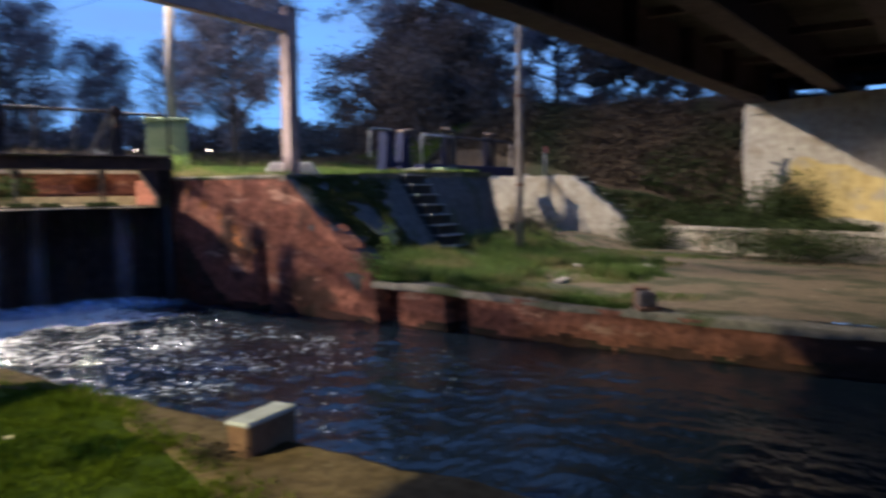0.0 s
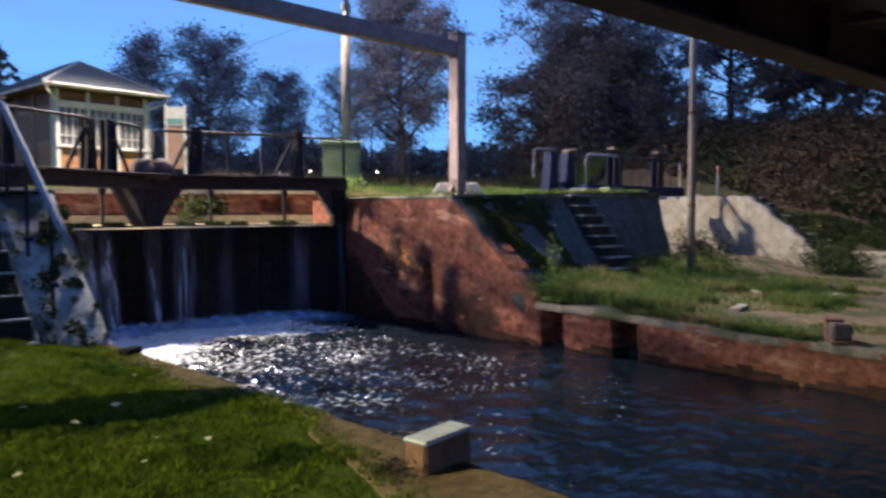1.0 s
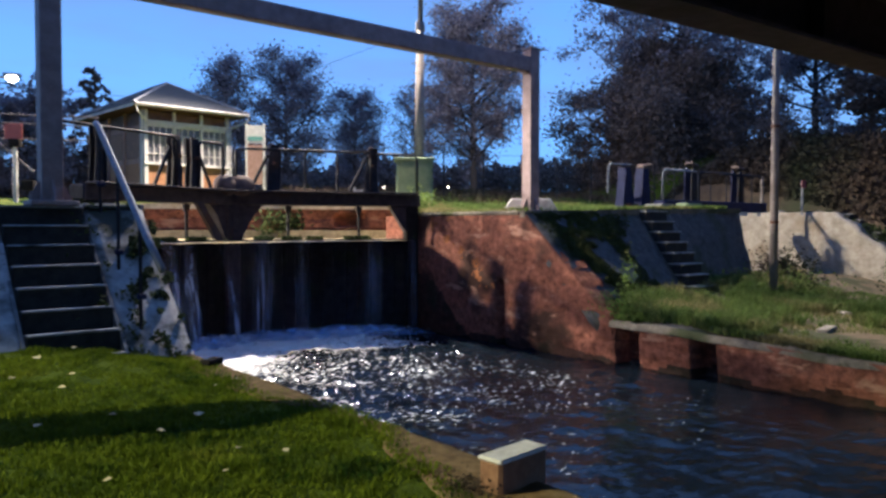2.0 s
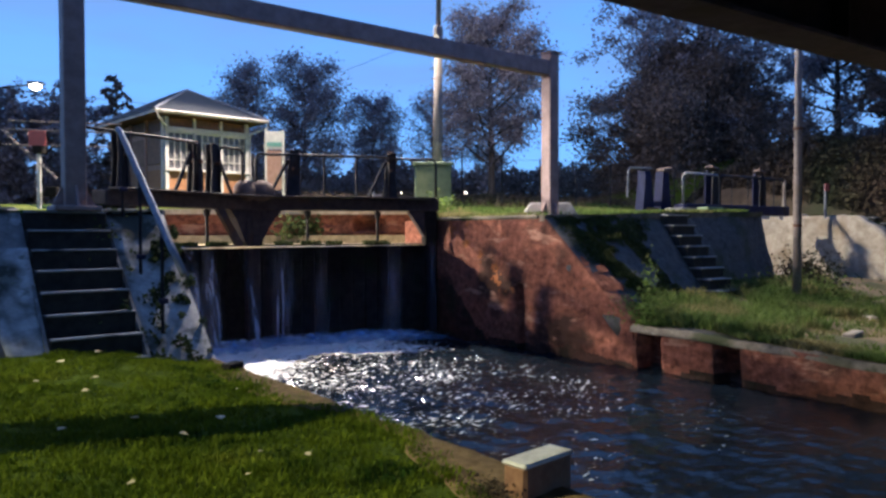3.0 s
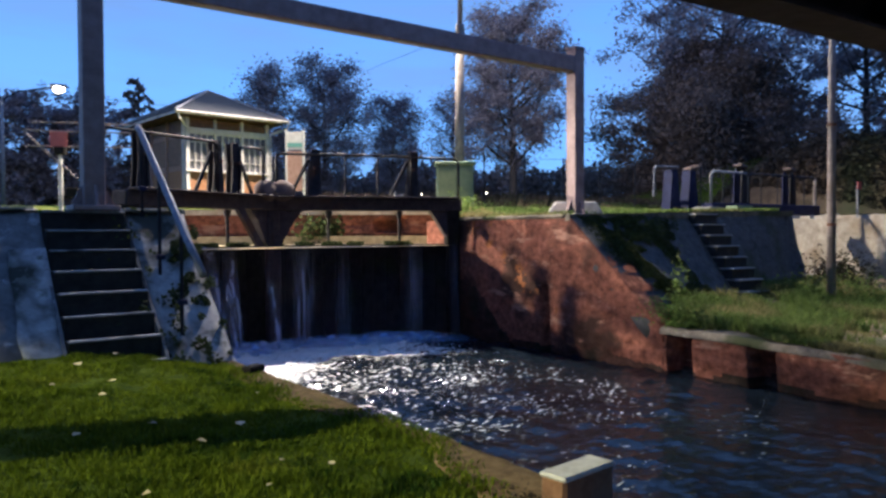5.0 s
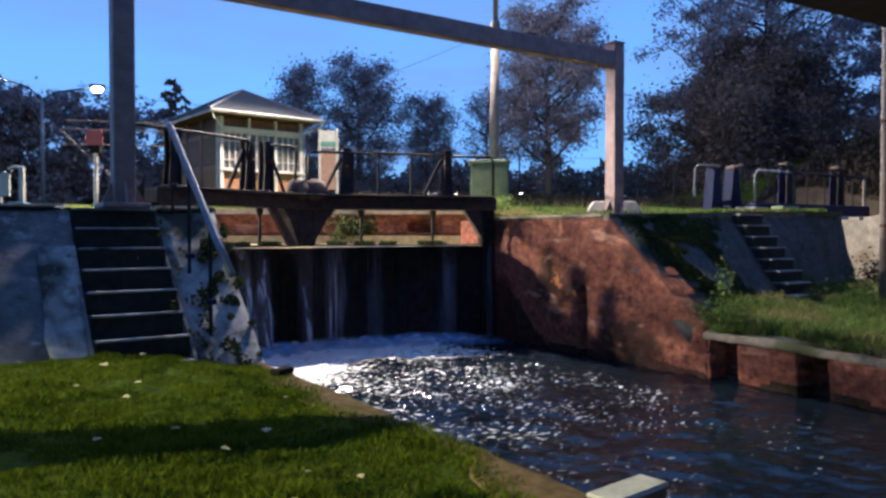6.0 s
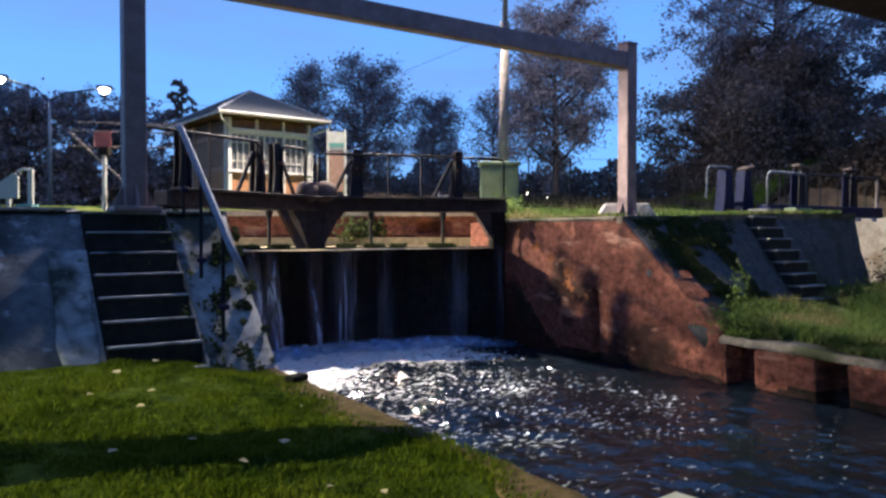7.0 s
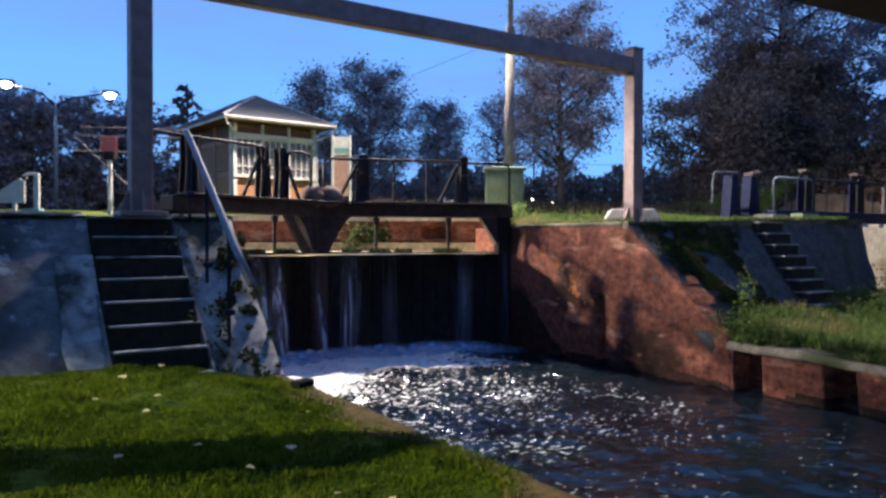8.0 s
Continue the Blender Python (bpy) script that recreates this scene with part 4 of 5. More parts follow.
def far_stair(x0, x1, foot_y, top_y, z_foot, z_top, n, label):
    st = thing("stone_stair", ((x0 + x1) / 2, foot_y, z_foot), 0, label, "stairs", kind="structure")
    for i in range(n):
        y = (top_y - foot_y) * i / n
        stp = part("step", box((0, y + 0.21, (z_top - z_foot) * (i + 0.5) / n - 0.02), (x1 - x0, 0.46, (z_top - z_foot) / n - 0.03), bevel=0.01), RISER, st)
        part("tread", box((0, y + 0.19, (z_top - z_foot) * (i + 1) / n - 0.02), (x1 - x0 - 0.01, 0.48, 0.022), bevel=0.006), STEP, stp, "worn tread, painted pale as lamplit")
    return st


far_stair(12.43, 13.17, 7.0, 8.3, 0.05, 1.72, 8, "narrow worn stone steps in the dark slope")
far_stair(20.95, 21.6, 5.3, 7.9, 0.1, 1.75, 10, "dark steps beside the pale wall under brambles")

# tall thin pole in the grass and the lamp pole by the cabinet
pole = thing("pole", (14.24, 6.36, -0.15), 0, "tall thin pale pole with bands standing in weeds", "pole")
part("shaft", tube([(0, 0, 0), (0.02, 0.02, 3.6), (0.05, 0.05, 8.5)], [0.085, 0.07, 0.055], 12), POLE, pole, smooth=True)
for z in (1.6, 3.5):
    part("band", tube([(0.01, 0.01, z), (0.01, 0.01, z + 0.06)], 0.085, 12), RUSTY, pole)
lp = thing("lamp_post", (11.22, 14.04, 1.8), 0, "tall pale lamp pole beside the green cabinet", "lamp post")
part("shaft", tube([(0, 0, 0), (0.06, 0.02, 4.55)], [0.135, 0.10], 14), POLE, lp, smooth=True)
part("collar", tube([(0.06, 0.02, 4.5), (0.06, 0.02, 4.72)], [0.125, 0.11], 14), POLE, lp)
part("upper_shaft", tube([(0.06, 0.02, 4.7), (0.12, 0.0, 9.2)], [0.065, 0.05], 12), POLE, lp, smooth=True)
# both heads are out of view; the downstream one is added
for dx, dy in ((-0.83, -2.9), (-0.43, 1.92)):
    arm = part("arm", tube([(0.12, 0.0, 9.05), (0.12 + dx * 0.4, dy * 0.4, 9.24), (dx, dy, 9.3)], 0.035, 8), POLE, lp, smooth=True)
    head = part("head", box((dx, dy, 9.34), (0.28, 0.6, 0.10), bevel=0.03), GALV, arm)
    part("lens", box((dx, dy, 9.28), (0.2, 0.4, 0.03)), LAMP_GLOW, lp)

cab = thing("green_cabinet", (10.55, 13.35, 1.7), -34, "pale green metal service cabinet with a sloped lid", "cabinet")
part("body", box((0, 0, 0.62), (0.85, 0.55, 1.24), bevel=0.015), GREEN_BOX, cab)
part("door", box((-0.2, -0.285, 0.62), (0.4, 0.02, 1.1), bevel=0.006), GREEN_BOX, cab)
part("door", box((0.21, -0.285, 0.62), (0.4, 0.02, 1.1), bevel=0.006), GREEN_BOX, cab)
part("lid", prism([(-0.47, -0.33, 1.24), (-0.47, 0.33, 1.24), (-0.47, 0.33, 1.30), (-0.47, 0, 1.34), (-0.47, -0.33, 1.30)], (0.94, 0, 0)), GREEN_BOX, cab)
part("plinth", box((0, 0, 0.03), (0.9, 0.6, 0.06)), CONCRETE, cab)


# ---- keeper's hut ----
def hut():
    h = thing("lock_hut", (6.12, 19.26, 1.95), 5, "small hipped-roof hut with white windows over brick", "hut")
    W_, D_, H_ = 2.42, 3.6, 2.50     # front along +x, depth along +y
    part("brick_base", box((W_ / 2, D_ / 2, 0.55), (W_, D_, 1.1)), BRICK, h, "orange brick base")
    part("upper_band", box((W_ / 2, D_ / 2, 2.30), (W_ - 0.06, D_ - 0.06, 0.36)), BROWN_WOOD, h, "brown boarded band under the eaves")
    part("side_wall", box((0.03, D_ / 2, 1.61), (0.05, D_ - 0.2, 1.02)), HUT_SIDE, h)
    part("back_wall", box((W_ / 2, D_ - 0.05, 1.61), (W_ - 0.1, 0.1, 1.02)), HUT_SIDE, h)
    part("far_wall", box((W_ - 0.05, D_ / 2, 1.61), (0.1, D_ - 0.2, 1.02)), HUT_SIDE, h)
    for i in range(4):
        x = 0.04 + i * (W_ - 0.08) / 3
        part("post", box((x, -0.02, H_ / 2), (0.10 if i in (0, 3) else 0.07, 0.09, H_), bevel=0.006), WHITE_WOOD, h)
    part("head_rail", box((W_ / 2, -0.025, 2.17), (W_, 0.08, 0.13), bevel=0.006), WHITE_WOOD, h)
    part("sill_rail", box((W_ / 2, -0.035, 1.09), (W_ + 0.04, 0.12, 0.07), bevel=0.006), WHITE_WOOD, h)
    for k in range(3):
        wx0 = 0.09 + k * (W_ - 0.08) / 3
        ww = (W_ - 0.08) / 3 - 0.09
        win = part("window", box((wx0 + ww / 2, 0.0, 2.09), (ww, 0.05, 0.04)), WHITE_WOOD, h)
        part("pane", box((wx0 + ww / 2, 0.02, 1.615), (ww, 0.012, 1.0)), GLASS, win)
        for i in range(1, 4):
            part("glazing_bar", box((wx0 + ww * i / 4, -0.005, 1.615), (0.024, 0.035, 0.99)), WHITE_WOOD, win)
        for z in (1.36, 1.86):
            part("glazing_bar", box((wx0 + ww / 2, -0.004, z), (ww, 0.033, 0.022)), WHITE_WOOD, win)
    for i in range(4):
        y = 0.1 + i * (D_ - 0.2) / 3
        part("side_post", box((-0.01, y, H_ / 2), (0.07, 0.09, H_), bevel=0.006), WHITE_WOOD if i == 0 else HUT_SIDE, h)
    for i in range(3):
        y = 0.1 + (i + 0.5) * (D_ - 0.2) / 3
        part("side_window", box((-0.008, y, 1.62), (0.03, (D_ - 0.2) / 3 - 0.22, 0.74)), BROWN_WOOD, h, "brown boarded shutter")
    o = 0.42
    ex0, ex1, ey0, ey1, ez = -o, W_ + o, -o, D_ + o, H_ + 0.02
    part("eaves_board", box((W_ / 2, D_ / 2, ez + 0.03), (W_ + 2 * o, D_ + 2 * o, 0.05)), BROWN_WOOD, h, "brown eaves soffit")
    for c_, sz in (((W_ / 2, -o - 0.008, ez + 0.03), (W_ + 2 * o + 0.03, 0.016, 0.075)), ((-o - 0.008, D_ / 2, ez + 0.03), (0.016, D_ + 2 * o, 0.075))):
        part("fascia", box(c_, sz), WHITE_WOOD, h)
    bm = bmesh.new()
    pts = [(ex0 - 0.03, ey0 - 0.03, ez + 0.06), (ex1 + 0.03, ey0 - 0.03, ez + 0.06), (ex1 + 0.03, ey1 + 0.03, ez + 0.06), (ex0 - 0.03, ey1 + 0.03, ez + 0.06), (W_ / 2, 1.3, ez + 0.97), (W_ / 2, D_ - 1.3, ez + 0.97)]
    v = [bm.verts.new(p) for p in pts]
    for f in ((0, 1, 4), (1, 2, 5, 4), (2, 3, 5), (3, 0, 4, 5), (3, 2, 1, 0)):
        bm.faces.new([v[i] for i in f])
    roof = part("roof", bm, SLATE_ROOF, h, "grey slate hipped roof")
    # slate courses laid on the front and side slopes
    for c in range(9):
        t0, t1 = c / 9, (c + 1) / 9 + 0.01
        for a, b, apex_a, apex_b in ((pts[0], pts[1], pts[4], pts[4]), (pts[3], pts[0], pts[5], pts[4])):
            q = [Vector(a).lerp(apex_a, t0), Vector(b).lerp(apex_b, t0), Vector(b).lerp(apex_b, t1), Vector(a).lerp(apex_a, t1)]
            nrm = (q[1] - q[0]).cross(q[3] - q[0]).normalized()
            q = [q[0] + nrm * 0.018, q[1] + nrm * 0.018, q[2] + nrm * 0.004, q[3] + nrm * 0.004]
            part("slate_course", prism(q, -nrm * 0.012), SLATE_ROOF, roof)
    for a, b in ((pts[0], pts[4]), (pts[1], pts[4]), (pts[4], pts[5]), (pts[3], pts[5])):
        part("ridge", tube([Vector(a) + Vector((0, 0, 0.02)), Vector(b) + Vector((0, 0, 0.02))], 0.035, 8), GALV, roof)
    gut = part("gutter", tube([(ex0, ey0 - 0.05, ez + 0.05), (ex1, ey0 - 0.05, ez + 0.05)], 0.032, 8), WHITE_WOOD, h)
    part("downpipe", tube([(ex0 + 0.05, ey0 - 0.05, ez), (ex0 + 0.08, ey0 - 0.02, ez - 0.12), (0.02, -0.09, ez - 0.3)], 0.025, 8), WHITE_WOOD, gut)
    part("downpipe", tube([(ex1 - 0.03, ey0 - 0.05, ez), (ex1 - 0.05, ey0, ez - 0.14), (W_ + 0.05, -0.06, ez - 0.3)], 0.03, 8), WHITE_WOOD, gut)
    part("downpipe", tube([(W_ + 0.05, -0.06, ez - 0.3), (W_ + 0.05, -0.06, 0.1)], 0.022, 8), WHITE_WOOD, gut)
    return h


hut()
sg = thing("notice_board", (8.95, 18.6, 2.0), -34, "tall white notice board with pale red lower panel", "notice board")
for x in (-0.24, 0.24):
    part("post", box((x, 0, 1.12), (0.06, 0.06, 2.25), bevel=0.006), WHITE_PLATE, sg)
part("panel", box((0, 0, 1.95), (0.44, 0.03, 0.5)), WHITE_PLATE, sg)
part("stripe", box((0, -0.018, 1.83), (0.42, 0.006, 0.12)), TEAL, sg, "faded green band on the board")
part("lower_panel", box((0, 0, 1.1), (0.42, 0.03, 1.1)), HUT_SIDE, sg, "faded pinkish lower panel")


# ---- things on the upper level, left of the lock ----
def street_lamp(at, label, arms, top):
    lampost = thing("street_lamp", at, 0, label, "street lamp", "street lamps")
    part("pole", tube([(0, 0, 0), (0, 0, 2.6), (0, 0, top)], [0.075, 0.065, 0.045], 12), GALV, lampost, smooth=True)
    for dx, dy, dz in arms:
        arm = part("arm", tube([(0, 0, top - 0.05), (dx * 0.3, dy * 0.3, top + dz * 0.55), (dx, dy, top + dz)], 0.03, 8), RAIL, lampost, smooth=True)
        hd = part("head", box((dx * 1.12, dy * 1.12, top + dz + 0.06), (0.55, 0.3, 0.12), rot(0, 0, math.degrees(math.atan2(dy, dx))), bevel=0.03), GALV, arm)
        bm = bmesh.new()
        bmesh.ops.create_uvsphere(bm, u_segments=16, v_segments=8, radius=1, matrix=Matrix.Translation((dx * 1.12, dy * 1.12, top + dz - 0.03)) @ rot(0, 0, math.degrees(math.atan2(dy, dx))) @ Matrix.Diagonal((0.19, 0.17, 0.15, 1)))
        part("lens", bm, LAMP_GLOW, hd, "bright warm lamp glass", smooth=True)
    return lampost


street_lamp((3.05, 29.77, 2.0), "double-armed unseen street lamp lit at dusk", ((1.55, -0.42, 0.50), (-1.35, 0.38, 0.68)), 4.15)
# the post at the second position is added along with its lamp
for at in (LAMP_A, FILL_LAMP):
    street_lamp((at[0] - 1.6, at[1] + 0.3, 2.0), "unseen street lamp lit at dusk", ((1.43, -0.27, 0.6),), at[2] - 2.3)

path_lamp = thing("path_lamp", (LAMP_C[0], LAMP_C[1], COPE), 0, "plain lamp post on the upper level", "street lamp")
part("pole", tube([(0, 0, 0), (0, 0, LAMP_C[2] - COPE - 0.15)], 0.05), GALV, path_lamp)
part("hood", tube([(0, 0, LAMP_C[2] - COPE + 0.20), (0, 0, LAMP_C[2] - COPE + 0.28)], [0.22, 0.1], 14), GALV, path_lamp)
# added out of view, only to throw the dark band across the lawn
pier = thing("shadow_caster", (-2.6, 5.92, 0), 12, "unseen square post added to cast the shadow band on the lawn", "pier")
part("shaft", box((0, 0, 1.26), (0.46, 0.46, 2.7), bevel=0.02), COPING, pier)
bm = bmesh.new()
bmesh.ops.create_cone(bm, cap_ends=True, segments=4, radius1=0.33, radius2=0.03, depth=0.34, matrix=Matrix.Translation((0, 0, 2.78)) @ rot(0, 0, 45))
part("cap", bm, COPING, pier)

bar = thing("lift_barrier", (2.62, 16.15, 1.85), -34, "raised barrier of pale tubes with a red plate", "barrier")
part("post", box((0, 0, 0.62), (0.07, 0.07, 1.25), bevel=0.008), WHITE_PLATE, bar)
part("box", box((0, 0.02, 1.2), (0.2, 0.2, 0.16), bevel=0.01), TIMBER, bar)
part("red_plate", box((0, -0.06, 1.42), (0.34, 0.02, 0.30), bevel=0.004), RED_PLATE, bar, "faded red warning plate")
for za, zb in ((1.62, 1.55), (1.30, 1.26)):
    part("rail", tube([(-0.72, 0, za), (1.6, 0, zb)], 0.014), POLE, bar)
part("stay", tube([(-0.72, 0, 1.62), (-0.4, 0, 1.3), (0.35, 0, 0.62)], 0.018), POLE, bar)
part("upper_rail", tube([(-0.66, 0.1, 1.80), (1.6, 0.1, 1.74)], 0.012), POLE, bar)
part("counterweight", box((0.25, 0, 0.35), (0.25, 0.16, 0.2), bevel=0.02), TIMBER, bar)

tri = thing("slanted_sign", (0.82, 14.92, 1.6), -34, "white slanted panel on a short stake", "sign")
part("panel", prism([(-0.5, 0, 0.40), (0.22, 0, 0.40), (0.22, 0, 0.78), (0.13, 0, 0.84), (-0.5, 0, 0.42)], (0, 0.04, 0)), WHITE_PLATE, tri)
part("stake", box((0.04, 0.02, 0.2), (0.06, 0.05, 0.4)), WHITE_PLATE, tri)
crane = thing("small_davit", (1.13, 14.15, 1.6), -34, "short white davit on a teal base", "davit")
part("base", box((-0.04, 0, 0.14), (0.28, 0.24, 0.28), bevel=0.02), TEAL, crane)
part("upright", box((0.02, 0, 0.56), (0.08, 0.08, 0.62), bevel=0.01), WHITE_PLATE, crane)
part("arm", tube([(0.04, 0, 0.86), (-0.1, 0, 0.87), (-0.2, 0, 0.83), (-0.15, 0, 0.80)], 0.028), WHITE_PLATE, crane)

# ---- second gate across the disused lock ----
g2 = thing("second_lock_gate", (15.2, 9.65, 1.66), -3, "blue steel gate with black guard rails across the disused lock", "lock gate")
part("beam", box((2.2, 0, 0.24), (4.5, 0.35, 0.26), bevel=0.02), BLUE_STEEL, g2)
part("pedestal", box((-0.3, -0.2, 0.16), (0.5, 0.5, 0.2), bevel=0.02), CONCRETE, g2, "grey plinth")
for x0, x1, m in ((-0.05, 1.35, GALV), (1.4, 3.2, RAIL), (3.25, 4.3, RAIL)):
    pts = [(x0, -0.1, 0.36), (x0, -0.1, 1.02), (x0 + 0.08, -0.1, 1.1), (x1 - 0.08, -0.1, 1.1), (x1, -0.1, 1.02), (x1, -0.1, 0.36)]
    part("guard_rail", tube(pts, 0.03), m if m is GALV else RAIL, g2, smooth=True)
part("end_post", tube([(4.3, -0.1, 0.36), (4.3, -0.1, 1.1)], 0.04), POLE, g2)
for x in (1.25, 3.3):
    for sgn in (-1, 1):
        part("gear_plate", prism([(x - 0.16, sgn * 0.1, 0.36), (x + 0.16, sgn * 0.1, 0.36), (x + 0.10, sgn * 0.1, 1.1), (x - 0.04, sgn * 0.1, 1.25), (x - 0.14, sgn * 0.1, 1.1)], (0, 0.03, 0)), BLUE_STEEL if sgn > 0 else RAIL, g2)
    part("gear_cap", box((x - 0.02, 0, 1.27), (0.30, 0.26, 0.08), rot(0, 12, 0), bevel=0.03), CASTING, g2)
for x in (0.4, 1.9, 2.6, 3.8):
    part("post", tube([(x, -0.1, 0.36), (x, -0.1, 1.1)], 0.016), RAIL, g2)
for x, w in ((1.45, 0.55), (2.35, 0.35), (3.1, 0.2)):
    part("white_panel", box((x + 0.9, -0.2, 0.06), (w, 0.03, 0.09)), WHITE_PLATE, g2)
gear = thing("winding_gear", (14.95, 10.4, 1.74), -4, "blue upright winding gear with stays", "winding gear")
for x, w in ((-0.1, 0.44), (0.55, 0.44)):
    part("mast", prism([(x - w / 2, -0.1, 0), (x + w / 2, -0.1, 0), (x + w / 6, -0.1, 1.1), (x - w / 4, -0.1, 1.1)], (0, 0.25, 0)), BLUE_STEEL, gear)
    part("stay", tube([(x + 0.05, 0.2, 1.05), (x + 0.6, 0.3, 0.05)], 0.035), BLUE_STEEL, gear)
part("cross_bar", tube([(-0.75, 0, 0.45), (-0.72, 0, 1.10), (-0.66, 0, 1.16), (0.1, 0, 1.17)], 0.024), GALV, gear)
part("cap", box((0.6, 0, 1.16), (0.34, 0.28, 0.1), rot(0, -10, 0), bevel=0.03), CASTING, gear)
part("foot", box((0.0, 0, 0.1), (0.4, 0.4, 0.22), bevel=0.03), RUSTY, gear)
bx = thing("tool_box", (15.0, 8.75, 1.74), -4, "low pale green box on the coping", "box")
part("box", box((0, 0, 0.09), (0.55, 0.3, 0.18), bevel=0.01), GREEN_BOX, bx)

# wire fence behind the second lock
fence = thing("wire_fence", (12.5, 14.6, 1.85), 0, "thin wire fence on slim posts", "fence")
for i in range(15):
    x, y = i * 1.2, -0.28 * i
    zz = upper_height(12.5 + x, 14.6 + y) - 1.85
    part("post", tube([(x, y, zz), (x, y, zz + 1.35)], 0.02, 8), RAIL, fence)
for k in range(5):
    pts = [(i * 1.2, -0.28 * i, upper_height(12.5 + i * 1.2, 14.6 - 0.28 * i) - 1.85 + 0.15 + 0.29 * k) for i in range(15)]
    part("wire", tube(pts, 0.005, 5), RAIL, fence)
mk = thing("marker_post", (20.3, 8.6, 1.7), 0, "short post with a small red plate", "marker")
part("post", tube([(0, 0, 0), (0, 0, 0.95)], 0.03), GALV, mk)
part("plate", box((0, -0.04, 0.85), (0.22, 0.02, 0.2)), RED_PLATE, mk)


# ---- trees ----
def tree(at, height, radius, leaves, name="tree", label="", crown_low=0.25, leaf=0.2, seed=1, mat_leaf=None, cone=0.0, limbs=16, clump_r=0.26, more=1.5):
    """Tapered trunk, limbs and twigs, and a crown of small leaf blades gathered in clumps round the twig ends."""
    g = np.random.default_rng(seed)
    t = thing(name, at, g.uniform(0, 360), label, "tree", "trees behind the lock")
    part("trunk", tube([(0, 0, -0.3), (0.05, 0.02, height * 0.3), (0.0, 0.1, height * 0.62), (0.1, 0.05, height * 0.95)], [0.03 * height ** 0.75 + 0.03, 0.025 * height ** 0.75, 0.013 * height ** 0.75, 0.015], 9), BARK, t)
    bm = bmesh.new()
    ends = []
    for i in range(limbs):
        f = crown_low + (0.95 - crown_low) * (i + g.uniform(0, 1)) / limbs
        az = i * 2.4 + g.uniform(-0.4, 0.4)
        wide = math.sin(math.pi * min(1, max(0.06, (f - crown_low) / (1 - crown_low) * 0.80 + 0.16))) ** 0.55
        wide = wide * (1 - cone) + cone * (1.05 - (f - crown_low) / (1 - crown_low))
        ln = radius * wide * g.uniform(0.75, 1.08)
        z0 = height * f
        rise = ln * g.uniform(0.3, 1.0) * (1 - 0.7 * cone)
        tip = Vector((math.cos(az) * ln, math.sin(az) * ln, z0 + rise))
        mid = Vector((tip.x * 0.5, tip.y * 0.5, z0 + rise * 0.35))
        add_tube(bm, [(0, 0, z0 - 0.15), mid, tip], [0.020 * height ** 0.5, 0.013 * height ** 0.5, 0.01], 6)
        for k in range(8):
            q = mid.lerp(tip, g.uniform(-0.3, 1.0))
            e = q + Vector(g.normal(0, 0.26, 3)) * ln * 0.8
            e.z = min(e.z, height)
            add_tube(bm, [q, e], [0.014, 0.006], 4, False)
            ends += [e, q.lerp(e, 0.6)]
        ends.append(tip)
    part("branchwork", bm, BARK, t)
    c = np.array([tuple(e) for e in ends])
    leaves = int(leaves * more)
    full = g.uniform(0.15, 1.0, len(c)) ** 1.3
    at_end = g.choice(len(c), leaves, p=full / full.sum())
    size_ = (g.uniform(0.6, 1.3, len(c)) * clump_r)[at_end, None]
    pos = c[at_end] + g.normal(0, 1, (leaves, 3)) * size_ * np.array([1, 1, 0.7])
    pos[:, 2] = np.maximum(pos[:, 2], 0.15)
    part("crown", cards("crown", pos, g.uniform(0.5, 1.25, leaves) * leaf, g), mat_leaf or LEAF, t)
    return t


tree((20.5, 22.3, 2.1), 8.1, 2.35, 12500, label="half-bare tree with dark thin autumn leaves", crown_low=0.22, leaf=0.075, seed=3, limbs=30, clump_r=0.30, more=3.4)
tree((31.5, 19.7, 2.2), 11.6, 5.0, 15000, label="tall broad tree with ivy and thin outer leaves", crown_low=0.1, leaf=0.10, seed=4, limbs=52, cone=0.12, clump_r=0.27, more=2.8)
tree((30.3, 19.6, 2.2), 7.6, 6.2, 42000, label="dense dark evergreen mound below the tall tree", crown_low=0.02, leaf=0.095, seed=5, limbs=60, cone=0.8, mat_leaf=LEAF_DENSE, clump_r=0.36, more=3.0)
tree((15.3, 35.4, 2.2), 7.6, 1.5, 5475, label="dark leafy tree against the dusk sky", crown_low=0.12, leaf=0.09, seed=6, limbs=26, clump_r=0.34, more=2.8)
tree((18.8, 35.7, 2.2), 7.9, 2.5, 9500, label="rounded dark tree against the dusk sky", crown_low=0.1, leaf=0.09, seed=7, limbs=26, clump_r=0.34, more=2.8)
tree((24.6, 37.7, 2.2), 7.4, 1.9, 5896, label="dark leafy tree against the dusk sky", crown_low=0.15, leaf=0.09, seed=8, limbs=26, clump_r=0.34, more=2.8)
tree((28.3, 36.6, 2.2), 7.6, 1.6, 2737, label="thin-leaved dark tree against the dusk sky", crown_low=0.2, leaf=0.09, seed=9, limbs=26, clump_r=0.34, more=2.8)
tree((40.0, 17.0, 3.0), 13.5, 5.0, 18954, label="tall dark tree behind the embankment", crown_low=0.05, leaf=0.15, seed=10, limbs=30, cone=0.3)
tree((38.0, 11.5, 4.0), 11.0, 4.2, 21060, label="dark dense tree on the embankment", crown_low=0.03, leaf=0.15, seed=11, limbs=30, mat_leaf=LEAF_DENSE)
tree((36.0, 6.5, 4.2), 9.0, 3.6, 12636, label="dark bushy tree on the embankment", crown_low=0.03, leaf=0.15, seed=12, limbs=26, mat_leaf=LEAF_DENSE)
tree((3.5, 46.0, 2.2), 6.6, 3.6, 12636, label="dark bushy tree beyond the street lamp", crown_low=0.03, leaf=0.17, seed=13, limbs=26)
